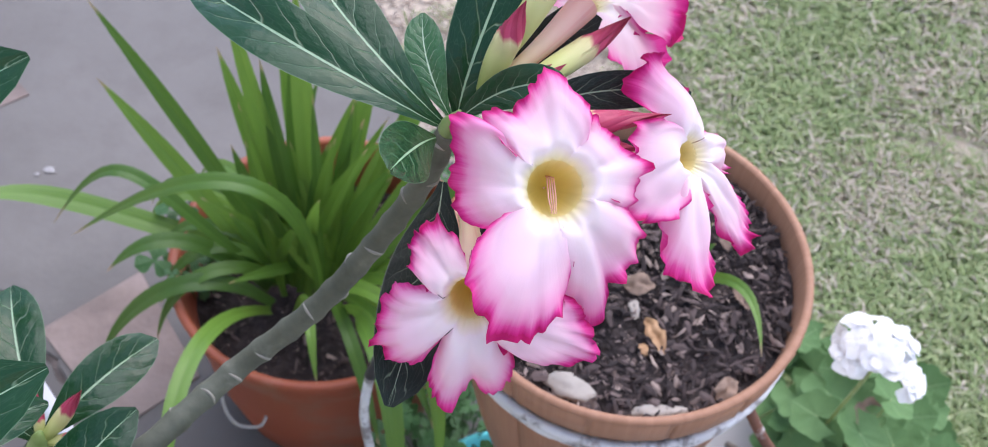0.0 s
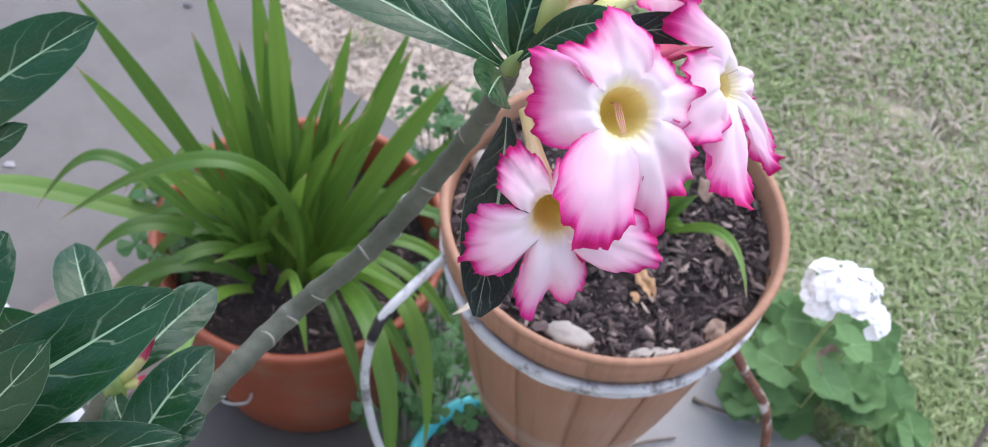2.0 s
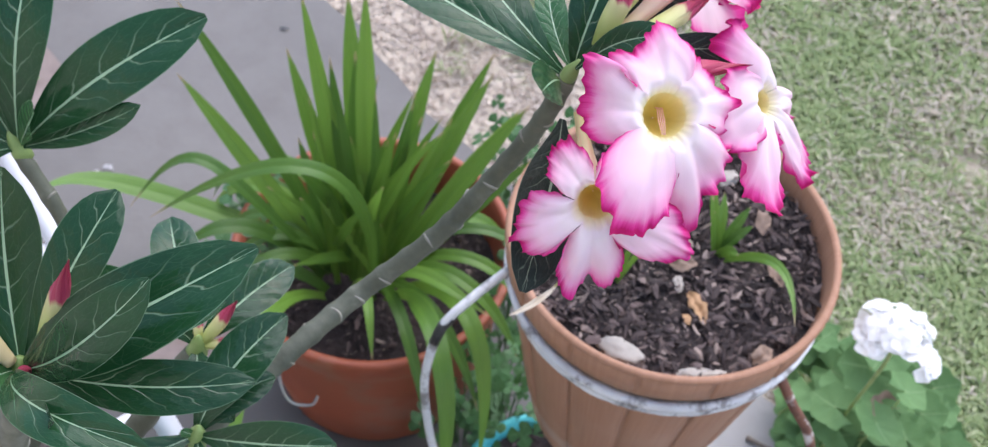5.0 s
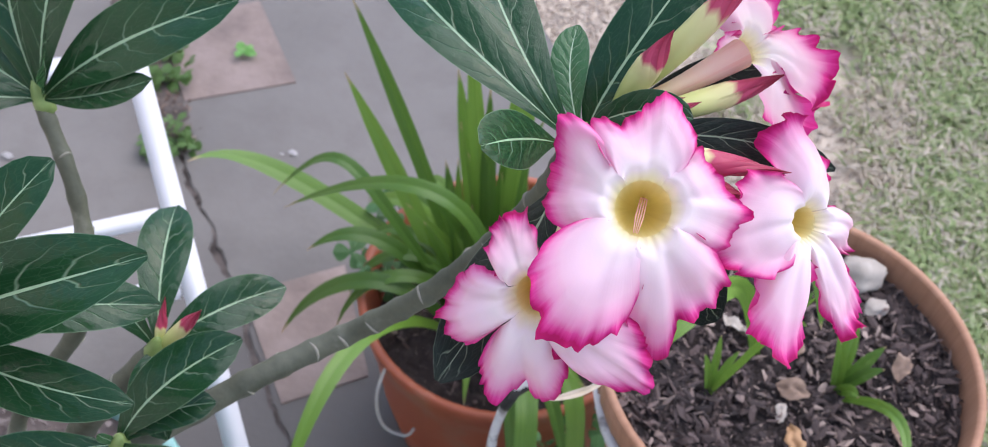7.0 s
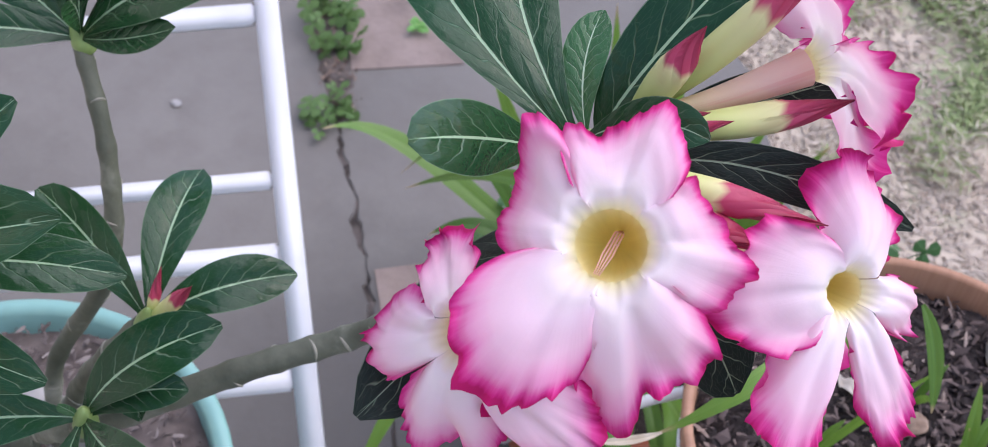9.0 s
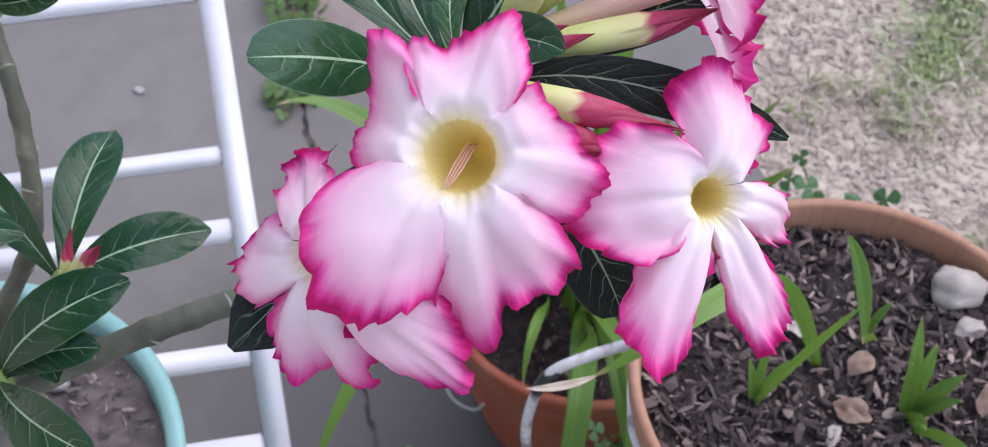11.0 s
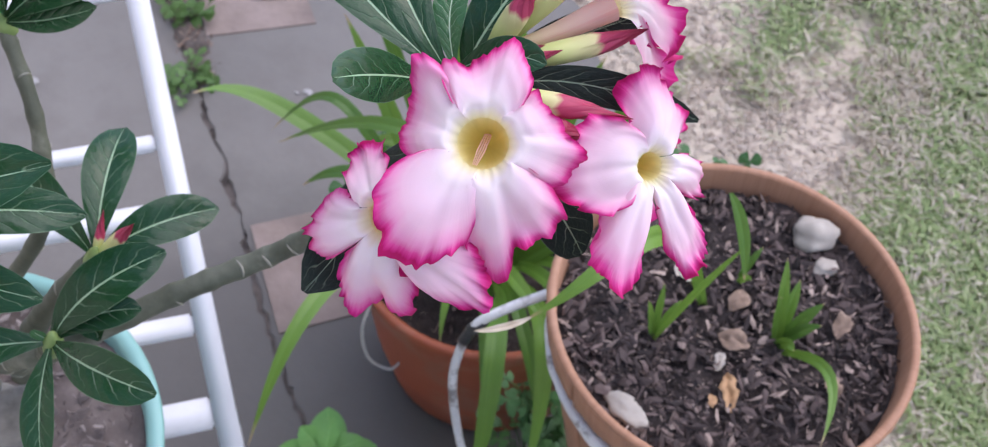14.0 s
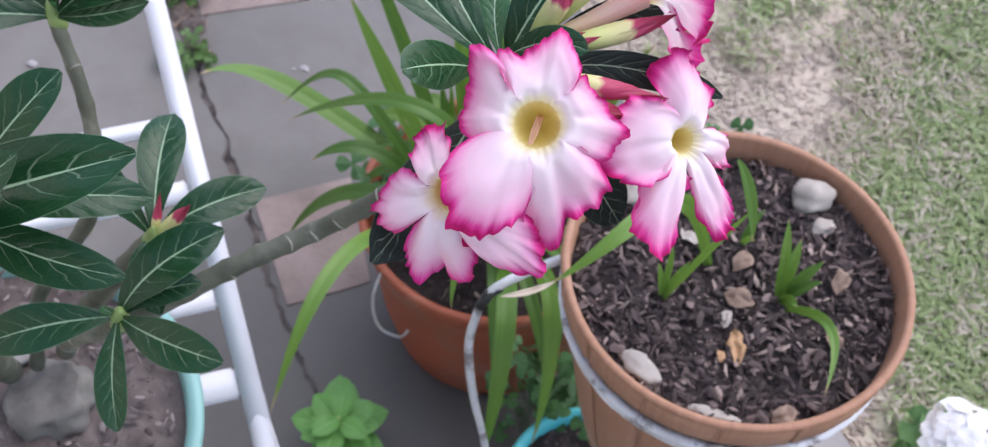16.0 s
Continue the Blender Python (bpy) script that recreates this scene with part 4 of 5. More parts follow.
def build_adenium():
    e = empty("desert_rose", "desert rose with dark glossy leaves and pink-edged white flowers", "plant")
    e.location = (TX, TY, 0.6)
    root = Matrix.Translation((-TX, -TY, -0.6))

    def place(ob):
        ob.matrix_parent_inverse = root
        return ob

    def limb(name, pts, r0, r1, scars=0, seed=0, sides=16):
        bm = bmesh.new()
        line = catmull(pts, 24)
        n = len(line)
        at = [int((k + 0.5) / scars * (n - 2)) for k in range(scars)]
        tube(bm, line, [(r0 + (r1 - r0) * k / (n - 1)) * (1 + 0.04 * noise.noise(V(k * 0.25, seed, 0)) + 0.03 * noise.noise(V(k * 0.9, seed, 3)) + 0.13 * sum(math.exp(-((k - i) / 1.6) ** 2) for i in at)) for k in range(n)], sides)
        ob = place(part(name, bm, BARK, e))
        g = random.Random(seed)
        for k in range(scars):
            i = int((k + 0.5) / scars * (n - 2))
            p, t = line[i], (line[i + 1] - line[i]).normalized()
            s = t.orthogonal().normalized()
            s = Matrix.Rotation(k * 2.4 + g.uniform(-0.3, 0.3), 3, t) @ s
            w = t.cross(s)
            rr = r0 + (r1 - r0) * i / (n - 1)
            bm = bmesh.new()
            q = []
            for m in range(7):
                a = (m / 6 - 0.5) * 1.9
                q.append(p + (s * math.cos(a) + w * math.sin(a)) * rr * 1.08 + t * rr * 0.3 * math.cos(a * 1.6))
            tube(bm, q, [0.0003, 0.0006, 0.0008, 0.0009, 0.0008, 0.0006, 0.0003], 6)
            part("leaf_scar", bm, SCAR, ob)
        return ob

    N = V(0.05, 0.346, 1.084)
    limb("stem", [(-0.272, 0.25, 0.655), (-0.213, 0.231, 0.76), (-0.152, 0.206, 0.862), (-0.116, 0.222, 0.889), (-0.078, 0.276, 0.904), (-0.047, 0.318, 0.913), (-0.009, 0.334, 0.955), (0.018, 0.345, 0.998), (0.04, 0.35, 1.045), (0.05, 0.347, 1.082)], 0.0072, 0.0044, 26, 3)
    bm = bmesh.new()
    tube(bm, [V(0.0485, 0.3475, 1.077), V(0.051, 0.347, 1.086), V(0.053, 0.348, 1.09), V(0.054, 0.348, 1.093)], [0.0042, 0.0038, 0.002, 0.0008], 14)
    place(part("shoot_tip", bm, SHOOT, e, "green shoot tip"))
    for end, dirn, rad in (((-0.241, 0.335, 0.968), (-0.3, 0.1, 1), 0.0052), ((-0.167, 0.192, 0.996), (0.05, 0.05, 1), 0.0072), ((-0.124, 0.263, 0.913), (0.2, 0.2, 1), 0.006), ((-0.108, 0.215, 0.909), (0.2, 0.1, 1), 0.0056)):
        p, d = V(*end), V(*dirn).normalized()
        bm = bmesh.new()
        tube(bm, [p - d * 0.006, p, p + d * 0.005, p + d * 0.01, p + d * 0.013], [rad * 1.02, rad * 1.02, rad * 0.8, rad * 0.45, rad * 0.12], 14)
        place(part("shoot_tip", bm, SHOOT, e, "green shoot tip"))
    bm = bmesh.new()
    bmesh.ops.create_icosphere(bm, subdivisions=4, radius=1)
    for v in bm.verts:
        q = v.co.copy()
        v.co *= 1 + 0.3 * noise.noise(q * 1.9 + V(3, 1, 2)) + 0.1 * abs(noise.noise(q * 4)) + 0.04 * noise.noise(q * 12)
        v.co = V(-0.266 + 0.034 * v.co.x, 0.216 + 0.033 * v.co.y, 0.63 + 0.03 * max(-1.0, min(0.5 + 0.25 * v.co.x + 0.08 * noise.noise(q * 6), v.co.z)))
    place(part("caudex", bm, CAUDEX, e, "swollen rough grey stem base"))
    limb("branch", [(-0.285, 0.23, 0.65), (-0.262, 0.25, 0.75), (-0.205, 0.285, 0.86), (-0.212, 0.312, 0.92), (-0.241, 0.334, 0.966)], 0.0056, 0.0042, 12, 5)
    limb("branch", [(-0.3, 0.215, 0.65), (-0.262, 0.185, 0.8), (-0.19, 0.185, 0.93), (-0.168, 0.192, 0.995)], 0.01, 0.007, 8, 6)
    limb("branch", [(-0.205, 0.228, 0.774), (-0.158, 0.237, 0.86), (-0.125, 0.262, 0.912)], 0.0075, 0.006, 6, 8)
    limb("branch", [(-0.128, 0.216, 0.875), (-0.118, 0.215, 0.893), (-0.109, 0.215, 0.908)], 0.006, 0.0055, 2, 9)
    cam_up = V(0.25, -0.55, 0.8)

    def lf(pts, half, face=cam_up, mat=None, **kw):
        return place(leaf(e, pts, half, face, mat, **kw))

    # the flowering head
    lf([(0.046, 0.349, 1.082), (-0.001, 0.336, 1.126), (-0.06, 0.388, 1.1)], 0.0122, (0.04, -0.3, 0.93), fold=0.3)
    lf([(0.047, 0.351, 1.082), (0.012, 0.354, 1.118), (-0.022, 0.404, 1.112)], 0.0124, (0.18, -0.18, 0.93), fold=0.3)
    lf([(0.05, 0.352, 1.084), (0.036, 0.362, 1.1), (0.034, 0.38, 1.108)], 0.0075, (0.1, -0.7, 0.6), YOUNG, fold=0.25)
    lf([(0.052, 0.356, 1.08), (0.052, 0.36, 1.1), (0.072, 0.425, 1.14)], 0.0132, (0.1, -0.75, 0.6), fold=0.25)
    lf([(0.047, 0.338, 1.088), (0.045, 0.31, 1.118), (0.0425, 0.284, 1.135)], 0.0108, (0.25, -0.55, 0.8), fold=0.1, cup=-0.1)
    lf([(0.053, 0.345, 1.09), (0.07, 0.352, 1.112), (0.092, 0.35, 1.113)], 0.0075, (0.2, -0.6, 0.75), fold=0.25)
    lf([(0.051, 0.332, 1.07), (0.053, 0.304, 1.06), (0.0475, 0.247, 1.05)], 0.0155, (0.3, -0.75, 0.55), DARKLEAF, fold=0.15)
    lf([(0.07, 0.345, 1.09), (0.092, 0.36, 1.108), (0.142, 0.4, 1.065)], 0.0078, (0.15, -0.75, 0.6), DARKLEAF, fold=0.1)
    lf([(0.06, 0.355, 1.072), (0.105, 0.362, 1.01), (0.124, 0.338, 1.026)], 0.0135, (0.2, -0.7, 0.65), DARKLEAF, fold=0.1)
    lf([(0.056, 0.36, 1.08), (0.08, 0.385, 1.09), (0.1, 0.425, 1.085)], 0.010, (0.3, -0.5, 0.75), DARKLEAF, fold=0.1)
    # the near left head
    A = V(-0.167, 0.192, 1.0)
    lf([A, (-0.13, 0.178, 1.05), (-0.062, 0.231, 1.071)], 0.0192, (0.05, -0.45, 0.85))
    lf([A, (-0.12, 0.165, 1.06), (-0.0935, 0.1985, 1.085)], 0.0125, (0.1, -0.5, 0.85), fold=0.25)
    lf([A, (-0.11, 0.178, 1.02), (-0.0605, 0.201, 1.012)], 0.0122, (0.15, -0.5, 0.85), fold=0.15)
    lf([A + V(0.004, 0.004, -0.006), (-0.128, 0.222, 1.01), (-0.0949, 0.2538, 0.9868)], 0.0118, (0.15, -0.45, 0.88), fold=0.2)
    lf([A + V(0, 0.005, 0), (-0.148, 0.225, 1.04), (-0.1365, 0.259, 1.054)], 0.0138, (0.0, -0.65, 0.75))
    lf([A, (-0.185, 0.23, 1.03), (-0.176, 0.2435, 1.078)], 0.0165, (0.3, -0.8, 0.5))
    lf([A, (-0.14, 0.14, 1.08), (-0.0796, 0.1452, 1.0486)], 0.0105, (0.1, -0.4, 0.9))
    lf([A, (-0.2, 0.185, 1.03), (-0.225, 0.2, 1.03)], 0.0135, (0.1, -0.5, 0.85))
    lf([A, (-0.175, 0.165, 1.03), (-0.185, 0.135, 1.035)], 0.012, (0.1, -0.5, 0.85), YOUNG)
    lf([A, (-0.145, 0.165, 1.02), (-0.1141, 0.1437, 1.0635)], 0.0085, (0.1, -0.5, 0.85))
    place(bud(e, (-0.158, 0.197, 1.01), (-0.133, 0.2085, 1.0725), 0.0045))
    place(bud(e, (-0.164, 0.186, 1.005), (-0.152, 0.182, 1.022), 0.0035, "small dark pink bud"))
    place(bud(e, (-0.168, 0.19, 1.008), (-0.215, 0.203, 1.1), 0.0068, "pale cream opening bud"))
    # the far left head
    Cn = V(-0.241, 0.335, 0.97)
    lf([Cn, (-0.2, 0.35, 1.02), (-0.142, 0.388, 1.04)], 0.019, (0.1, -0.5, 0.85))
    lf([Cn, (-0.235, 0.35, 1.04), (-0.235, 0.4, 1.06)], 0.018, (0.1, -0.6, 0.8))
    lf([Cn, (-0.2, 0.335, 0.99), (-0.168, 0.346, 1.01)], 0.0085, (0.1, -0.5, 0.85), fold=0.25)
    lf([Cn, (-0.27, 0.35, 1.03), (-0.29, 0.4, 1.05)], 0.019, (0.1, -0.6, 0.8))
    lf([Cn, (-0.28, 0.33, 1.0), (-0.315, 0.32, 1.0)], 0.013, (0.1, -0.5, 0.85))
    lf([Cn, (-0.265, 0.31, 0.985), (-0.285, 0.285, 0.985)], 0.012, (0.1, -0.5, 0.85))
    lf([Cn, (-0.285, 0.36, 1.02), (-0.33, 0.37, 1.02)], 0.016, (0.1, -0.5, 0.85))
    lf([Cn, (-0.225, 0.335, 1.0), (-0.215, 0.325, 1.015)], 0.009, (0.1, -0.5, 0.85), YOUNG)
    # the middle head with two small red buds
    Bn = V(-0.123, 0.264, 0.916)
    lf([Bn, (-0.105, 0.29, 0.935), (-0.087, 0.324, 0.92)], 0.0125, (0.15, -0.5, 0.85))
    lf([Bn, (-0.145, 0.3, 0.94), (-0.161, 0.333, 0.932)], 0.0135, (0.35, -0.4, 0.85), fold=0.35)
    lf([V(-0.108, 0.215, 0.912), (-0.1, 0.235, 0.945), (-0.0735, 0.274, 0.949)], 0.0138, (0.15, -0.5, 0.85))
    lf([Bn, (-0.15, 0.268, 0.955), (-0.183, 0.2655, 0.963)], 0.0125, (0.1, -0.5, 0.85))
    lf([Bn, (-0.12, 0.245, 0.92), (-0.095, 0.232, 0.9)], 0.011, (0.1, -0.5, 0.85))
    place(bud(e, Bn, (-0.103, 0.281, 0.943), 0.0038))
    place(bud(e, Bn, (-0.126, 0.281, 0.938), 0.0028, "small red bud"))
    place(bud(e, Bn, (-0.096, 0.27, 0.925), 0.003, "small red bud"))
    # the low head
    Bl = V(-0.108, 0.215, 0.912)
    lf([Bl, (-0.07, 0.205, 0.935), (-0.032, 0.215, 0.932)], 0.0122, (0.15, -0.5, 0.85))
    lf([Bl, (-0.135, 0.189, 0.922), (-0.164, 0.167, 0.903)], 0.0135, (0.1, -0.5, 0.85))
    lf([Bl, (-0.09, 0.185, 0.915), (-0.07, 0.165, 0.898)], 0.0102, (0.1, -0.6, 0.75), fold=0.3)
    lf([Bl, (-0.095, 0.235, 0.93), (-0.075, 0.25, 0.925)], 0.009, (0.1, -0.5, 0.85))
    lf([Bl, (-0.11, 0.212, 0.92), (-0.112, 0.21, 0.926)], 0.003, (0.1, -0.5, 0.85), YOUNG)

    # flowers: the open front one, the lower one, the one beside them and the one that looks away
    R9 = (0.753, 0.658, 0)
    place(flower(e, (0.0942, 0.3, 1.1181), (0.244, -0.575, 0.78), R9,
                 [(42, 116, 0.8, (36, 20, 3), (44, 29, 2), (57, 36, -6), (67, 42, -12), (75, 37, -14), (88, 30.5, -11), (99, 31, -10), (109, 35, -12), (116, 28, -7), (120, 18, -1)),
                  (114, 188, 5.3, (110, 17, -2), (111, 28, -10), (117, 38.5, -10), (126, 40, -14), (139, 33, -13), (151, 31, -19), (162, 33, -20), (176, 31, -11), (188, 25, -3), (193, 17, 0)),
                  (186, 252, 4.2, (180, 19, 5), (185, 29, 8), (200, 43, 6), (216, 50, 2), (230, 51.5, -1), (241, 45, -3), (251, 37.5, -7), (259, 29, -7), (262, 19, -4)),
                  (250, 318, 2.9, (243, 20, -4), (249, 32, -10), (260, 46, -18), (272, 52.5, -22), (282, 40, -14), (296, 42.5, -19), (309, 40, -23), (321, 29, -14), (326, 19, -6)),
                  (316, 404, 1.7, (314, 18, -5), (322, 29, -16), (336, 35, -24), (349, 39, -18), (361, 30, -8), (379, 28, -6), (397, 27, -3), (408, 18, -1))],
                 N + V(0.012, -0.006, 0.0), stamens=4))
    place(flower(e, (0.0719, 0.2684, 1.0906), (0.1, -0.82, 0.56), (0.98, 0.2, 0),
                 [(98, 168, 2.2, (98, 17, -4), (112, 26, -8), (128, 28.5, -10), (142, 26, -10), (156, 22, -7), (165, 15, -5)),
                  (168, 236, 0.9, (173, 15, -8), (179, 27, -17), (190, 32, -15), (205, 38, -10), (217, 39, -8), (229, 34, -7), (234, 18, -3)),
                  (236, 300, 3.3, (235, 20, -4), (247, 37, -8), (258, 46, -14), (271, 41, -18), (285, 43, -21), (297, 33, -13), (304, 19, -6)),
                  (300, 366, 4.6, (298, 19, -5), (309, 36, -12), (321, 46, -13), (331, 50, -17), (341, 43, -16), (354, 36, -14), (366, 20, -6)),
                  (6, 98, 5.6, (8, 16, -5), (35, 23, -12), (60, 25, -12), (85, 20, -6), (94, 15, -4))],
                 N + V(0.008, -0.014, -0.008), r0=0.0092))
    place(flower(e, (0.1435, 0.352, 1.084), (0.7, -0.3, 0.65), R9,
                 [(34, 114, 0.4, (18, 17, -9), (22, 31, -22), (40, 36, -22), (60, 38, -18), (78, 40, -18), (92, 33, -22), (112, 20, -6)),
                  (116, 206, 1.5, (114, 18, 0), (135, 33, 4), (153, 42, 4), (168, 44, 0), (182, 43, -4), (199, 37, -3), (214, 28, 0), (220, 17, 0)),
                  (206, 258, 2.8, (207, 18, -4), (219, 32, -7), (229, 46, -3), (240, 52, 0), (249, 49, 0), (255, 34, -2), (259, 16, -2)),
                  (258, 318, 3.9, (269, 16, -4), (279, 34, -7), (286, 47, -5), (295, 52, -1), (303, 47, -4), (311, 32, -6), (315, 16, -4)),
                  (318, 392, 5.0, (320, 18, -6), (324, 30, -13), (335, 37, -20), (345, 38, -22), (357, 30, -17), (368, 18, -8))],
                 N + V(0.03, 0.0, 0.005), r0=0.007))
    place(flower(e, (0.097, 0.41, 1.103), (0.5, 0.84, 0.15), (-0.86, 0.51, 0),
                 [(-172, -76, 0.4, (-180, 14, 0), (-164, 33, 0), (-141, 42, -2), (-118, 45, 1), (-97, 45, 5), (-80, 36, 6), (-68, 15, 3)),
                  (122, 190, 1.5, (114, 13, 0), (131, 33, 0), (158, 42, 1), (184, 37, 1), (200, 13, 0)),
                  (10, 122, 2.8, (6, 13, -2), (22, 30, -9), (48, 38, -12), (78, 37, -8), (106, 28, -2), (122, 13, 0)),
                  (-76, -24, 3.9, (-76, 12, 0), (-62, 32, 4), (-42, 35, 5), (-22, 12, 2)),
                  (-24, 12, 5.0, (-22, 12, 0), (-8, 24, 4), (6, 24, 2), (14, 12, 0))],
                 N + V(0.014, 0.014, 0.012), r0=0.0062, depth=0.02))
    # buds of the flowering head
    for b, t, r, lab in (((0.06, 0.36, 1.092), (0.0725, 0.375, 1.1265), 0.0052, ""), ((0.07, 0.352, 1.1), (0.112, 0.4015, 1.1015), 0.005, ""),
                         ((0.08, 0.335, 1.106), (0.13, 0.352, 1.104), 0.0048, "dark pink bud with a cream base"), ((0.09, 0.335, 1.1), (0.121, 0.339, 1.098), 0.0045, "short dark pink bud"),
                         ((0.06, 0.366, 1.092), (0.094, 0.406, 1.149), 0.0053, ""), ((0.066, 0.35, 1.103), (0.085, 0.362, 1.11), 0.003, "small dark pink bud"),
                         ((0.07, 0.35, 1.1), (0.09, 0.368, 1.105), 0.003, "small dark pink bud")):
        place(bud(e, b, t, r, lab))


def build_strap_plant():
    c = V(-0.192, 0.77, 0.24)
    e = empty("strap_leaf_plant", "bright green strap-leaved lily plant in the terracotta pot", "plant")
    e.location = c
    root = Matrix.Translation(-c)
    g = random.Random(21)

    def lf(pts, half, face, **kw):
        ob = leaf(e, pts, half, face, STRAP, "leaf", shape="strap", nv=18, **kw)
        ob.matrix_parent_inverse = root

    def b(dx=0.0, dy=0.0):
        return V(c.x + dx, c.y + dy, 0.238)

    def upright(tip, half, dx=0.0, dy=0.0, bow=0.35, face=(0.1, -0.8, 0.5), **kw):
        tip = V(*tip)
        m = b(dx, dy).lerp(tip, 0.5)
        m.z = 0.24 + (tip.z - 0.24) * (0.5 + bow * 0.35)
        lf([b(dx, dy), m, tip], half * 0.82, face, fold=0.35, **kw)

    upright((-0.392, 0.83, 0.62), 0.012, -0.03, 0.02)
    upright((-0.41, 0.83, 0.5), 0.015, -0.035, 0.0)
    upright((-0.25, 0.83, 0.66), 0.0125, -0.01, 0.03)
    upright((-0.225, 0.834, 0.565), 0.012, 0.0, 0.01)
    upright((-0.192, 0.875, 0.64), 0.015, 0.01, 0.03)
    upright((-0.235, 0.95, 0.56), 0.017, 0.0, 0.05)
    upright((-0.055, 0.95, 0.5), 0.0135, 0.04, 0.03)
    upright((-0.012, 0.91, 0.455), 0.0125, 0.045, 0.02)
    upright((-0.09, 0.87, 0.46), 0.012, 0.03, 0.02)
    upright((0.02, 0.87, 0.42), 0.0125, 0.05, 0.01)
    upright((-0.13, 0.97, 0.47), 0.014, 0.02, 0.05)
    upright((-0.17, 0.83, 0.44), 0.012, 0.01, 0.0)
    upright((-0.215, 0.78, 0.43), 0.012, -0.01, 0.0)
    upright((-0.26, 0.8, 0.46), 0.012, -0.02, 0.0)
    upright((-0.3, 0.9, 0.5), 0.014, -0.02, 0.04)
    upright((-0.14, 0.8, 0.4), 0.011, 0.02, -0.01)
    upright((0.0, 0.875, 0.5), 0.0155, 0.04, 0.0)
    upright((-0.05, 0.915, 0.5), 0.015, 0.03, 0.01)
    upright((-0.118, 0.83, 0.5), 0.014, 0.02, 0.0)
    upright((-0.21, 0.885, 0.53), 0.014, 0.0, 0.02)
    upright((-0.03, 0.82, 0.4), 0.013, 0.04, -0.02)
    # arching leaves
    lf([b(0.03, -0.03), (-0.119, 0.689, 0.66), (-0.253, 0.667, 0.592), (-0.4, 0.677, 0.422)], 0.0085, (0, -0.4, 0.9), fold=0.25)
    lf([b(-0.03, 0.0), (-0.332, 0.715, 0.476), (-0.354, 0.771, 0.524), (-0.45, 0.719, 0.373)], 0.0075, (0, -0.3, 0.95), fold=0.2)
    lf([b(-0.04, 0.03), (-0.42, 0.8, 0.28), (-0.54, 0.8, 0.36), (-0.55, 0.695, 0.4)], 0.0129, (0, -0.3, 0.95), fold=0.15)
    lf([b(-0.04, -0.01), (-0.3, 0.75, 0.38), (-0.35, 0.72, 0.38), (-0.39, 0.695, 0.33)], 0.0098, (0, -0.3, 0.95), fold=0.2)
    lf([b(-0.03, -0.03), (-0.28, 0.72, 0.36), (-0.37, 0.68, 0.32), (-0.42, 0.655, 0.18)], 0.0105, (0, -0.4, 0.9), fold=0.2)
    lf([b(0.05, -0.03), (-0.067, 0.636, 0.5), (0.0, 0.51, 0.46), (-0.03, 0.505, 0.17)], 0.0113, (0.2, -0.6, 0.75), fold=0.12)
    lf([b(0.06, -0.01), (-0.03, 0.67, 0.45), (0.02, 0.6, 0.42), (0.01, 0.57, 0.16)], 0.0105, (0.2, -0.6, 0.75), fold=0.12)
    lf([b(0.0, -0.04), (-0.15, 0.7, 0.4), (-0.13, 0.61, 0.42), (-0.125, 0.6, 0.33)], 0.0062, (0, -0.6, 0.8), fold=0.3)
    lf([b(-0.03, -0.04), (-0.25, 0.6, 0.46), (-0.24, 0.5, 0.44), (-0.23, 0.39, 0.32)], 0.0098, (0.1, -0.4, 0.9), fold=0.2)
    lf([b(0.03, -0.02), (-0.11, 0.7, 0.42), (-0.06, 0.64, 0.46), (0.0, 0.63, 0.42)], 0.0082, (0, -0.4, 0.9), fold=0.25)
    for k in range(30):
        a = g.uniform(0, 2 * math.pi)
        r = g.uniform(0.04, 0.13)
        tip = (c.x + r * math.cos(a) * 1.0, c.y + 0.03 + r * math.sin(a), g.uniform(0.36, 0.54))
        upright(tip, g.uniform(0.007, 0.0105), g.uniform(-0.04, 0.05), g.uniform(-0.02, 0.05), face=(0.1, -0.6, 0.7))
    # low leaves that droop over the pot's rim
    for k in range(12):
        a = radians((148 + 13 * k if k < 6 else -62 + 17 * (k - 6)) + g.uniform(-5, 5))
        u = V(math.cos(a), math.sin(a), 0)
        q = V(-0.18, 0.79, 0.25)
        r = g.uniform(0.19, 0.25)
        lf([q + u * 0.04, q + u * r * 0.5 + V(0, 0, g.uniform(0.1, 0.15)), q + u * r * 0.85 + V(0, 0, g.uniform(0.06, 0.1)), q + u * r + V(0, 0, g.uniform(-0.06, 0.0))], g.uniform(0.006, 0.0095), (0, -0.3, 0.95), fold=0.25)


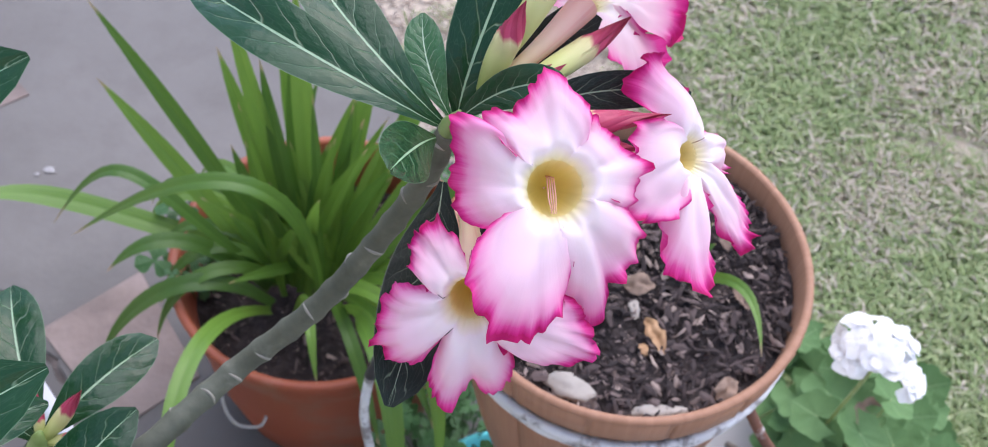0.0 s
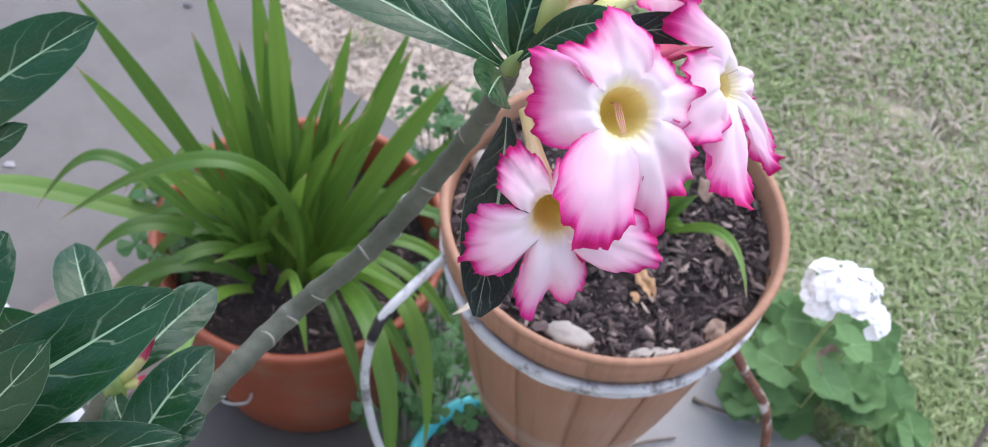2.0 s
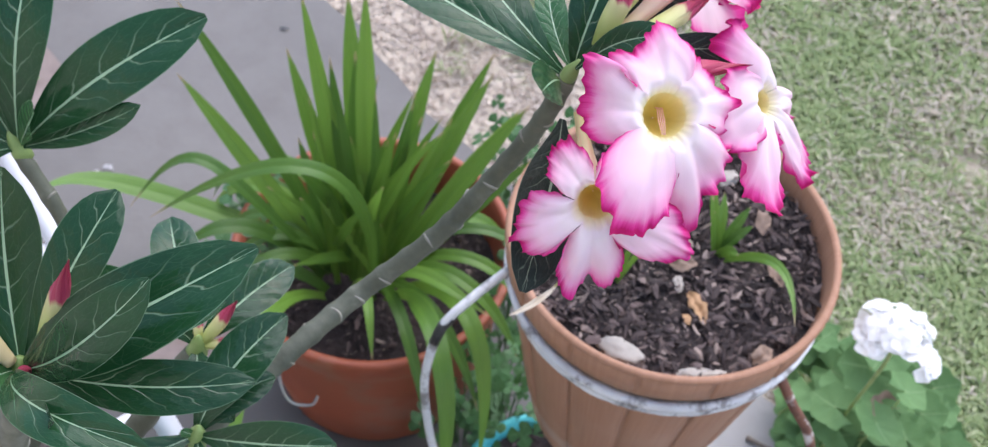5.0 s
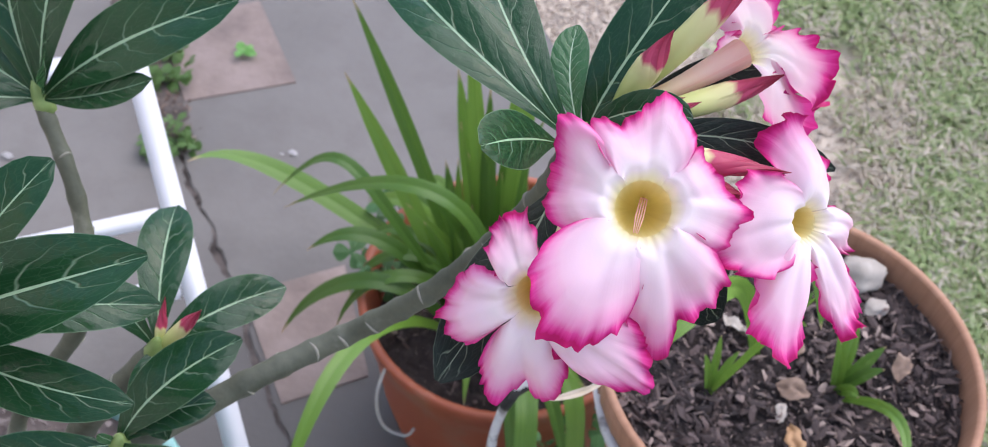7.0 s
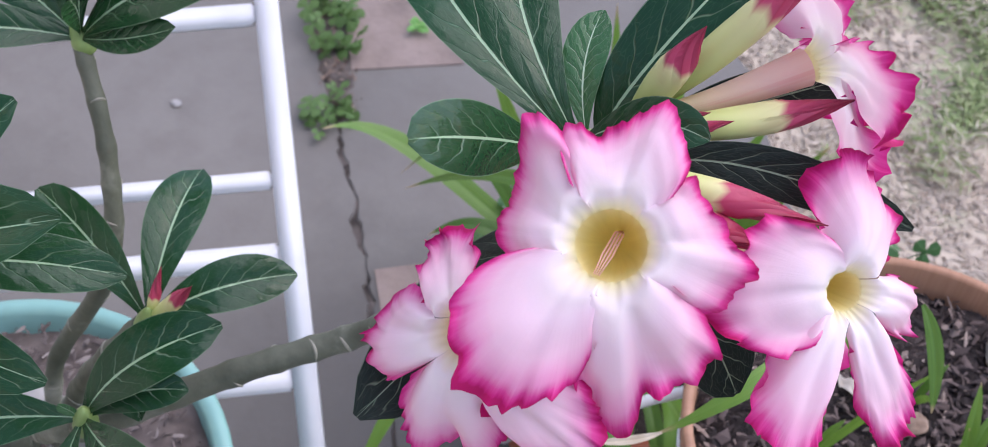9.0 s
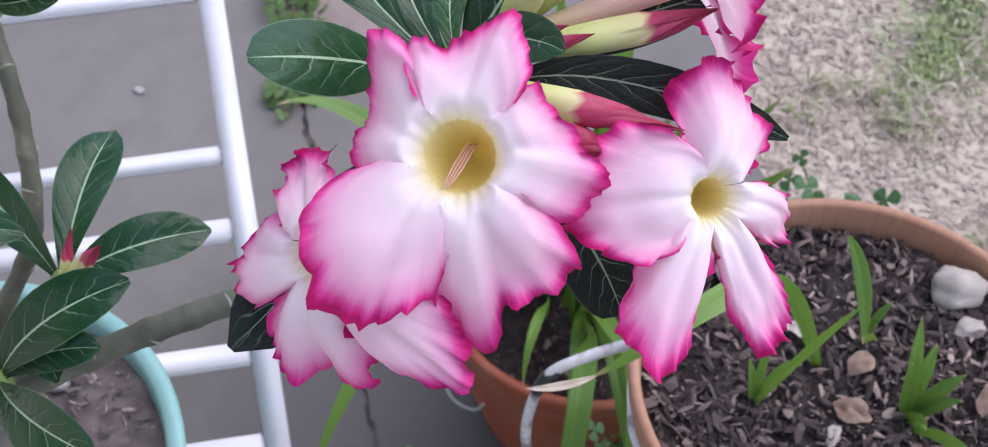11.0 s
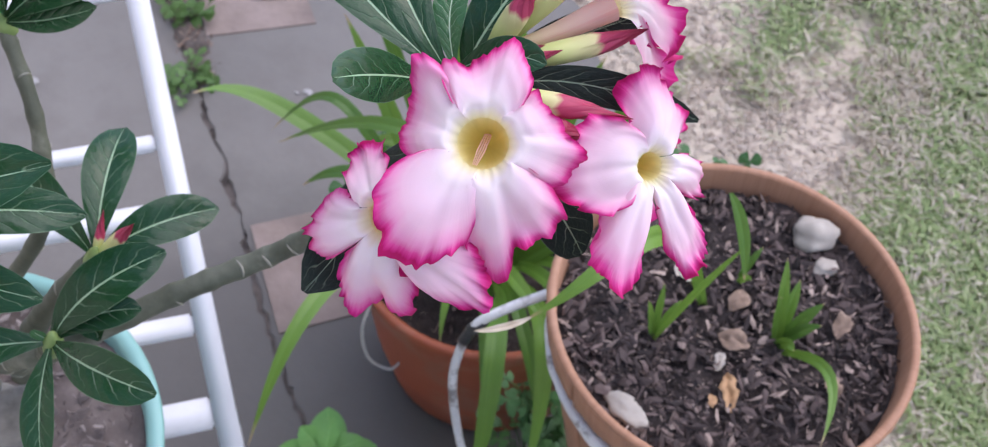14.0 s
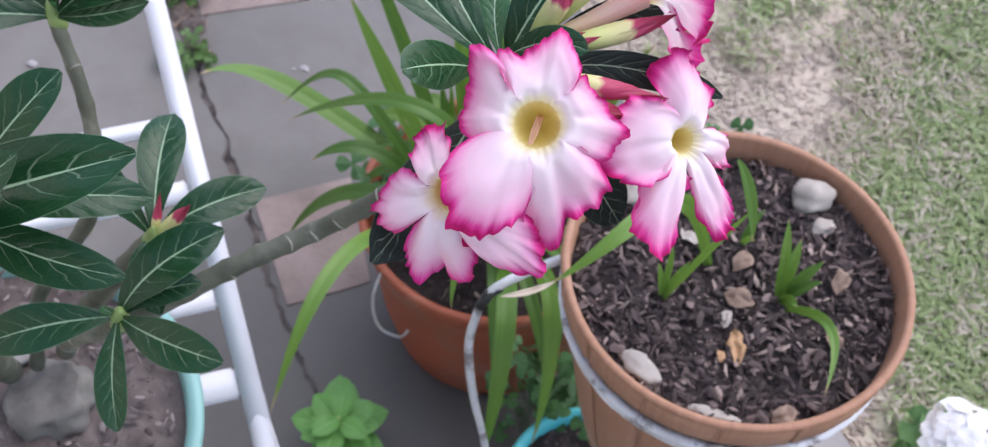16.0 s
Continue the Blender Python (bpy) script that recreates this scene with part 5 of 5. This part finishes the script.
def build_barrel_plants():
    z = BZ + 0.249
    for label, base, blades_ in (
            ("small bulb seedling with short green blades in the barrel planter", (0.202, 0.603), [((0.181, 0.632, 0.708), 0.0042), ((0.197, 0.632, 0.69), 0.0048), ((0.222, 0.625, 0.685), 0.005), ((0.228, 0.614, 0.672), 0.0046), ((0.218, 0.588, 0.66), 0.005), ((0.19, 0.612, 0.685), 0.005)]),
            ("thin green seedling with one long leaning blade in the barrel planter", (0.1145, 0.552), [((0.108, 0.57, 0.69), 0.003), ((0.125, 0.57, 0.68), 0.003), ((0.1616, 0.541, 0.82), 0.0028), ((0.102, 0.558, 0.675), 0.0026)]),
            ("thin green seedling with a pale tip in the barrel planter", (0.15, 0.64), [((0.158, 0.66, 0.67), 0.003), ((0.163, 0.625, 0.668), 0.0028)])):
        e = empty("seedling", label, "seedling")
        e.location = (base[0], base[1], z)
        for n, (tip, w) in enumerate(blades_):
            b = V(base[0], base[1], z - 0.004)
            ob = leaf(e, [b, b.lerp(V(*tip), 0.45) + V(0, 0, 0.018), tip], w, (0.1, -0.6, 0.75), STRAP, "blade", shape="strap", fold=0.35, nv=10)
            ob.matrix_parent_inverse = Matrix.Translation((-base[0], -base[1], -z))
        if base[0] > 0.19:
            b = V(base[0] + 0.006, base[1] - 0.004, z)
            ob = leaf(e, [b, (0.236, 0.59, 0.668), (0.26, 0.58, 0.69), (0.2655, 0.515, 0.672)], 0.0044, (0.1, -0.6, 0.75), STRAP, "blade", shape="strap", fold=0.3, nv=12)
            ob.matrix_parent_inverse = Matrix.Translation((-base[0], -base[1], -z))
        elif base[0] < 0.13:
            ob = leaf(e, [(0.137, 0.553, 0.845), (0.156, 0.545, 0.835), (0.169, 0.527, 0.8)], 0.0042, (0.1, -0.6, 0.75), STRAP, "blade", shape="oval", fold=0.3, nv=10)
            ob.matrix_parent_inverse = Matrix.Translation((-base[0], -base[1], -z))
    # a long leaf that bends over the rim, with a dried tip
    e = empty("long_leaf", "long green strap leaf bending over the barrel, tip dried", "leaf")
    e.location = (0.135, 0.607, z)
    ob = leaf(e, [(0.135, 0.607, z - 0.004), (0.1, 0.55, 0.86), (0.112, 0.455, 0.86), (0.058, 0.424, 0.79)], 0.0072, (0.1, -0.6, 0.75), STRAP, "blade", shape="strap", fold=0.3, nv=18)
    ob.matrix_parent_inverse = Matrix.Translation((-0.135, -0.607, -z))
    ob = leaf(e, [(0.063, 0.4265, 0.7965), (0.05, 0.414, 0.786), (0.034, 0.402, 0.787)], 0.0024, (0.1, -0.6, 0.75), PALEDRY, "dried_tip", "pale dried leaf tip", shape="oval", fold=0.6, nv=8, wave=0.3)
    ob.matrix_parent_inverse = Matrix.Translation((-0.135, -0.607, -z))


def stone(at, size, turn, material, label, name="stone", seed=0):
    bm = bmesh.new()
    bmesh.ops.create_icosphere(bm, subdivisions=3, radius=1)
    for v in bm.verts:
        v.co *= 1 + 0.4 * noise.noise(v.co * 1.3 + V(seed, 0, 0)) + 0.12 * noise.noise(v.co * 4 + V(seed, 3, 0))
        v.co = V(v.co.x * size[0], v.co.y * size[1], v.co.z * size[2])
    ob = link_mesh(name, bm, material)
    ob.matrix_basis = pose(*at, 0, 0, turn)
    return tagged(ob, label, name)


def dead_leaf(at, length, half, turn, material, label, curl=0.25, pitch=10):
    bm = bmesh.new()
    sd = at[0] * 91 + at[1] * 57
    leaf_form(bm, [(-length / 2, 0, 0), (0, 0, curl * length), (length / 2, 0, 0)], half, (0, 0, 1), fold=0.35, shape="oval", nv=9)
    for v in bm.verts:
        q = v.co / length
        v.co.x += length * 0.1 * noise.noise(V(q.y * 5, sd, 1))
        v.co.y += length * (0.08 * noise.noise(V(q.x * 5, sd, 2)) + 0.03 * noise.noise(V(q.x * 13, sd, q.y * 9)))
        v.co.z += length * 0.24 * noise.noise(V(q.x * 4, q.y * 5, sd))
    ob = link_mesh("dead_leaf", bm, material)
    ob.matrix_basis = pose(*at, pitch, 0, turn)
    return tagged(ob, label, "leaf", "dead leaves on the soil")


def build_litter():
    z = BZ + 0.252
    stone((0.187, 0.714, z + 0.009), (0.019, 0.015, 0.013), 20, STONE, "pale rounded stone on the soil near the planter's rim", seed=1)
    stone((0.2085, 0.692, z + 0.003), (0.012, 0.008, 0.006), 60, STONE, "small pale stone chip on the soil", seed=2)
    stone((0.048, 0.64, z + 0.008), (0.02, 0.014, 0.012), 110, STONE, "pale rounded stone on the soil near the planter's rim", seed=3)
    stone((0.1262, 0.482, z + 0.003), (0.019, 0.011, 0.006), -20, STONE, "flat pale stone on the soil near the planter's rim", seed=4)
    stone((0.196, 0.474, z + 0.001), (0.022, 0.006, 0.004), 8, STONE, "thin pale stone sliver on the soil by the rim", seed=5)
    dead_leaf((0.1888, 0.538, z + 0.004), 0.034, 0.0065, -62, DRYLEAF, "orange dry leaf lying on dark soil")
    dead_leaf((0.173, 0.583, z + 0.004), 0.026, 0.009, 15, BROWNLEAF, "light brown dry leaf lying on dark soil")
    dead_leaf((0.16, 0.62, z + 0.004), 0.024, 0.008, 70, BROWNLEAF, "curled brown dry leaf lying on dark soil", 0.35)
    dead_leaf((0.24, 0.645, z + 0.005), 0.028, 0.0075, 95, BROWNLEAF, "curled brown dry leaf lying on dark soil", 0.4)
    dead_leaf((0.255, 0.585, z + 0.005), 0.024, 0.007, 130, BROWNLEAF, "brown dry leaf lying on dark soil")
    dead_leaf((0.246, 0.5, z + 0.005), 0.024, 0.008, 60, BROWNLEAF, "brown dry leaf lying on dark soil near the rim")
    dead_leaf((0.17, 0.56, z + 0.003), 0.018, 0.005, 100, STONE, "pale dry leaf fragment lying on dark soil")
    dead_leaf((0.115, 0.615, z + 0.004), 0.034, 0.007, 160, STONE, "pale dry leaf fragment lying on dark soil")
    dead_leaf((0.18, 0.525, z + 0.003), 0.011, 0.004, 120, DRYLEAF, "orange dry leaf fragment lying on dark soil")


def round_leaf(bm, at, face, r, lobes=5, depth=0.16, turn=0.0, cup=0.15):
    """A round, scalloped leaf as of a geranium."""
    Z = Vector(face).normalized()
    X = Z.orthogonal().normalized()
    X = Matrix.Rotation(turn, 3, Z) @ X
    Y = Z.cross(X)
    rows, uvs = [], []
    n = 26
    for i in range(5):
        q = i / 4
        row, uv = [], []
        for k in range(n):
            a = -2.85 + 5.7 * k / (n - 1)
            rr = r * q * (1 - depth * abs(math.sin(a * lobes / 2)) ** 2 * q + 0.04 * math.sin(a * lobes * 3) * q)
            row.append(Vector(at) + X * rr * math.cos(a) + Y * rr * math.sin(a) + Z * (cup * r * q * q + 0.035 * r * q * math.sin(a * lobes)))
            uv.append((0.5 + 0.5 * q * math.sin(a), 0.5 + 0.5 * q * math.cos(a)))
        rows.append(row)
        uvs.append(uv)
    grid(bm, rows, uvs)


def build_geranium():
    c = V(0.47, 0.75, -0.045)
    e = empty("geranium", "geranium with scalloped green leaves and a white flower head", "plant")
    e.location = c
    root = Matrix.Translation(-c)
    g = random.Random(5)

    def place(ob):
        ob.matrix_parent_inverse = root
        return ob

    head = V(0.41, 0.628, 0.52)
    bm = bmesh.new()
    tube(bm, catmull([c, (0.46, 0.73, 0.15), (0.44, 0.68, 0.38), head - V(0, 0, 0.02)], 6), 0.0022, 8)
    place(part("stalk", bm, GREENSTEM, e))
    lobes = ((V(-0.012, 0.01, 0.004), 0.026, 26), (V(0.006, 0.002, 0.006), 0.022, 16), (V(0.02, -0.018, -0.004), 0.017, 14), (V(-0.026, -0.004, -0.004), 0.014, 8))
    for off, q, count in lobes:
        for _ in range(count):
            d = V(g.gauss(0, 1), g.gauss(0, 1) - 0.25, abs(g.gauss(0.8, 0.8))).normalized()
            p = head + off + V(d.x, d.y, d.z * 0.7) * q * g.uniform(0.75, 1.1)
            d = (d + V(g.uniform(-0.3, 0.3), g.uniform(-0.5, 0.1), 0.5)).normalized()
            bm = bmesh.new()
            X = d.orthogonal().normalized()
            for m in range(5):
                s = Matrix.Rotation(2 * math.pi * m / 5 + g.uniform(-0.3, 0.3), 3, d) @ X
                leaf_form(bm, [p, p + s * 0.006 + d * 0.002, p + s * g.uniform(0.009, 0.013) + d * g.uniform(0.0, 0.004)], 0.006, d, fold=0.08, shape="oval", nv=4)
            place(part("floret", bm, WHITEPETAL, e))
    for k in range(80):
        x = g.uniform(0.42, 0.66)
        y = g.uniform(0.745, 0.9) - 0.3 * max(0.0, x - 0.5)
        zz = g.uniform(0.02, 0.15) * max(0.35, 1 - ((x - 0.54) / 0.2) ** 2)
        p = V(x, y, zz)
        bm = bmesh.new()
        round_leaf(bm, p, (g.uniform(-0.4, 0.4), g.uniform(-0.7, 0.2), 1), g.uniform(0.024, 0.037), 6, 0.14, g.uniform(0, 6.3))
        lf = place(part("leaf", bm, GERANIUM, e))
        bm = bmesh.new()
        tube(bm, [p, V(p.x + g.uniform(-0.02, 0.02), p.y + 0.01, p.z * 0.5), V(p.x + g.uniform(-0.02, 0.02), p.y + 0.02, -0.05)], 0.0012, 5)
        part("leaf_stalk", bm, GREENSTEM, lf)
    for k in range(7):
        p = V(0.47 + g.uniform(-0.05, 0.06), 0.735 + g.uniform(-0.04, 0.05), g.uniform(0.18, 0.3))
        bm = bmesh.new()
        round_leaf(bm, p, (g.uniform(-0.4, 0.4), g.uniform(-0.7, 0.2), 1), g.uniform(0.026, 0.04), 6, 0.14, g.uniform(0, 6.3))
        lf = place(part("leaf", bm, GERANIUM, e))
        bm = bmesh.new()
        tube(bm, [p, V(p.x + 0.01, p.y + 0.02, p.z * 0.5), V(0.5, 0.8, 0.0)], 0.001, 5)
        part("leaf_stalk", bm, GREENSTEM, lf)
    bm = bmesh.new()
    round_leaf(bm, (0.5, 0.735, 0.215), (0.1, -0.5, 1), 0.02, 5, 0.2, 2.0, 0.4)
    place(part("leaf", bm, BROWNLEAF, e, "withered brown leaf"))
    for pts in ([(0.62, 0.55, -0.04), (0.66, 0.6, 0.1), (0.7, 0.68, 0.22), (0.72, 0.74, 0.28)], [(0.66, 0.6, 0.1), (0.7, 0.58, 0.2), (0.76, 0.6, 0.3)]):
        bm = bmesh.new()
        tube(bm, catmull(pts, 5), [0.006] * 5 + [0.004] * (len(catmull(pts, 5)) - 5), 8)
        place(part("woody_stem", bm, TWIG, e))
    return e




def trefoil_patch(name, label, spots, seed, count, spread, zr, r, material):
    """A low plant with many three-part leaves, the leaves of one clump in one mesh."""
    g = random.Random(seed)
    e = empty(name, label, "plant")
    e.location = (*spots[0], 0)
    root = Matrix.Translation((-spots[0][0], -spots[0][1], 0))
    for sx, sy in spots:
        for _ in range(count):
            a, rr = g.uniform(0, 6.3), spread * math.sqrt(g.random())
            p = V(sx + rr * math.cos(a), sy + rr * math.sin(a), g.uniform(*zr))
            bm = bmesh.new()
            Z = V(g.uniform(-0.7, 0.7), g.uniform(-0.9, 0.5), 1).normalized()
            X = Z.orthogonal().normalized()
            ph = g.uniform(0, 6.3)
            q = r * g.uniform(0.5, 1.2)
            for m in range(3):
                s = Matrix.Rotation(ph + 2.094 * m, 3, Z) @ X
                leaf_form(bm, [p, p + s * q * 0.55 + Z * 0.1 * q, p + s * q], q * 0.5, Z, fold=-0.15, shape="obovate", nv=5)
            tube(bm, [p, p.lerp(V(sx, sy, p.z - 0.06), 0.5), V(sx + 0.3 * rr * math.cos(a), sy + 0.3 * rr * math.sin(a), max(0.0, p.z - 0.1))], 0.0009, 4, caps=False)
            ob = part("leaf", bm, material, e)
            ob.matrix_parent_inverse = root


def herb(name, label, at, r, height, seed, n=10, material=None):
    g = random.Random(seed)
    e = empty(name, label, "plant")
    e.location = at
    base = Vector(at)
    bm = bmesh.new()
    tube(bm, [base, base + V(0, 0, height)], 0.002, 6)
    ob = part("stalk", bm, GREENSTEM, e)
    ob.matrix_parent_inverse = Matrix.Translation(-base)
    for k in range(n):
        a = k * 2.4 + g.uniform(-0.3, 0.3)
        z = height * (0.4 + 0.6 * k / n)
        l = r * (1 - 0.55 * k / n) * g.uniform(0.85, 1.1)
        p = base + V(0, 0, z)
        tip = p + V(l * math.cos(a), l * math.sin(a), l * 0.15)
        ob = leaf(e, [p, p.lerp(tip, 0.5) + V(0, 0, l * 0.2), tip], l * 0.32, (0, -0.2, 1), material or HERB, shape="oval", nv=8, fold=0.15)
        ob.matrix_parent_inverse = Matrix.Translation(-base)


def build_small_plants():
    trefoil_patch("clover", "clover with dark green leaves growing beside the terracotta pot", [(0.0, 0.72), (0.02, 0.8), (0.03, 0.66), (-0.02, 0.64)], 31, 34, 0.055, (0.03, 0.3), 0.016, CLOVER)
    trefoil_patch("clover", "clover growing behind the strap leaf plant and the barrel", [(-0.02, 0.97), (0.05, 0.92), (0.0, 1.04)], 32, 26, 0.08, (0.1, 0.32), 0.019, CLOVER)
    trefoil_patch("clover", "clover sprigs at the terracotta pot's rim", [(-0.335, 0.84), (-0.325, 0.76)], 33, 14, 0.045, (0.24, 0.31), 0.02, CLOVER)
    trefoil_patch("clover", "sprig of clover leaning over the terracotta pot", [(-0.14, 0.665)], 34, 2, 0.01, (0.15, 0.18), 0.022, CLOVER)
    herb("herb", "bright green soft-leaved herb growing on the paving", (-0.236, 0.5, 0.0), 0.08, 0.1, 41, 16)
    trefoil_patch("weed", "green weeds growing in the joint of the paving", [(-0.985, 1.085), (-1.03, 1.125)], 35, 15, 0.05, (0.0, 0.045), 0.024, WEED)
    trefoil_patch("weed", "green weeds growing in the joint of the paving", [(-0.87, 0.945)], 36, 16, 0.045, (0.0, 0.035), 0.022, WEED)
    for at, r, m, lab in (((-0.69, 1.046), 0.0095, MARK, "small white splash of paint on the paving"), ((-0.705, 1.034), 0.0045, MARK, "small white splash of paint on the paving"), ((-1.092, 0.81), 0.011, MARK, "small white splash of paint on the patio slab"), ((-0.505, 1.43), 0.009, TAPE, "small black scrap on the paving")):
        bm = bmesh.new()
        ring = [bm.verts.new((at[0] + r * (1 + 0.9 * noise.noise(V(k * 0.8, r * 900, 0))) * math.cos(k * 0.449), at[1] + 0.6 * r * math.sin(k * 0.449), 0.0025)) for k in range(14)]
        mid = bm.verts.new((at[0], at[1], 0.0045))
        for k in range(14):
            bm.faces.new((mid, ring[k], ring[(k + 1) % 14]))
        tagged(link_mesh("paint_splash" if m is MARK else "scrap", bm, m), lab, "mark")
    # earth, twigs and dead leaves gathered along the open joint
    line = catmull([(-1.19, 1.225, 0), (-1.1, 1.16, 0), (-1.0, 1.085, 0), (-0.93, 1.03, 0), (-0.88, 0.99, 0), (-0.845, 0.95, 0)], 6)
    bm = bmesh.new()
    rows = []
    for i, p in enumerate(line):
        w = (0.034 if i < 20 else 0.034 * (len(line) - i) / 12) * (1 + 0.7 * noise.noise(V(i * 0.8, 1, 0)))
        w2 = (0.034 if i < 20 else 0.034 * (len(line) - i) / 12) * (1 + 0.7 * noise.noise(V(i * 0.8, 5, 0)))
        n = V(0.6, 0.8, 0)
        rows.append([V(*(p - n * w)[:2], -0.006), V(*(p - n * w * 0.5)[:2], 0.004), V(*p[:2], 0.006 + 0.004 * noise.noise(p * 30)), V(*(p + n * w2 * 0.5)[:2], 0.005), V(*(p + n * w2)[:2], -0.006)])
    grid(bm, rows)
    tagged(link_mesh("earth_in_joint", bm, JOINTEARTH), "brown earth gathered along the open paving joint", "earth", kind="structure")
    for x, y in ((-1.13, 1.185), (-1.06, 1.13), (-0.995, 1.08), (-0.93, 1.03), (-0.87, 0.98)):
        chips("leaf_litter", "brown leaf litter in the paving joint", (x, y), 0.036, 0.007, 60, (0.003, 0.011), LITTER, int(-x * 100))
    for pts in ([(0.262, 0.67, 0.004), (0.3, 0.69, 0.008), (0.351, 0.707, 0.004)], [(0.377, 0.77, 0.004), (0.42, 0.752, 0.01), (0.463, 0.745, 0.004)]):
        bm = bmesh.new()
        line = catmull(pts, 6)
        tube(bm, line, [0.0035 * (1 - 0.5 * k / len(line)) * (1 + 0.3 * noise.noise(p * 80)) for k, p in enumerate(line)], 8)
        tagged(link_mesh("twig", bm, TWIG), "thin brown dead twig lying on the paving", "twig", "twigs on the paving")
    herb("weed", "tiny green weed on the brick paver", (-0.9, 1.2, 0.004), 0.028, 0.012, 61, 6)


build_adenium()
build_strap_plant()
build_barrel_plants()
build_litter()
build_geranium()
build_small_plants()
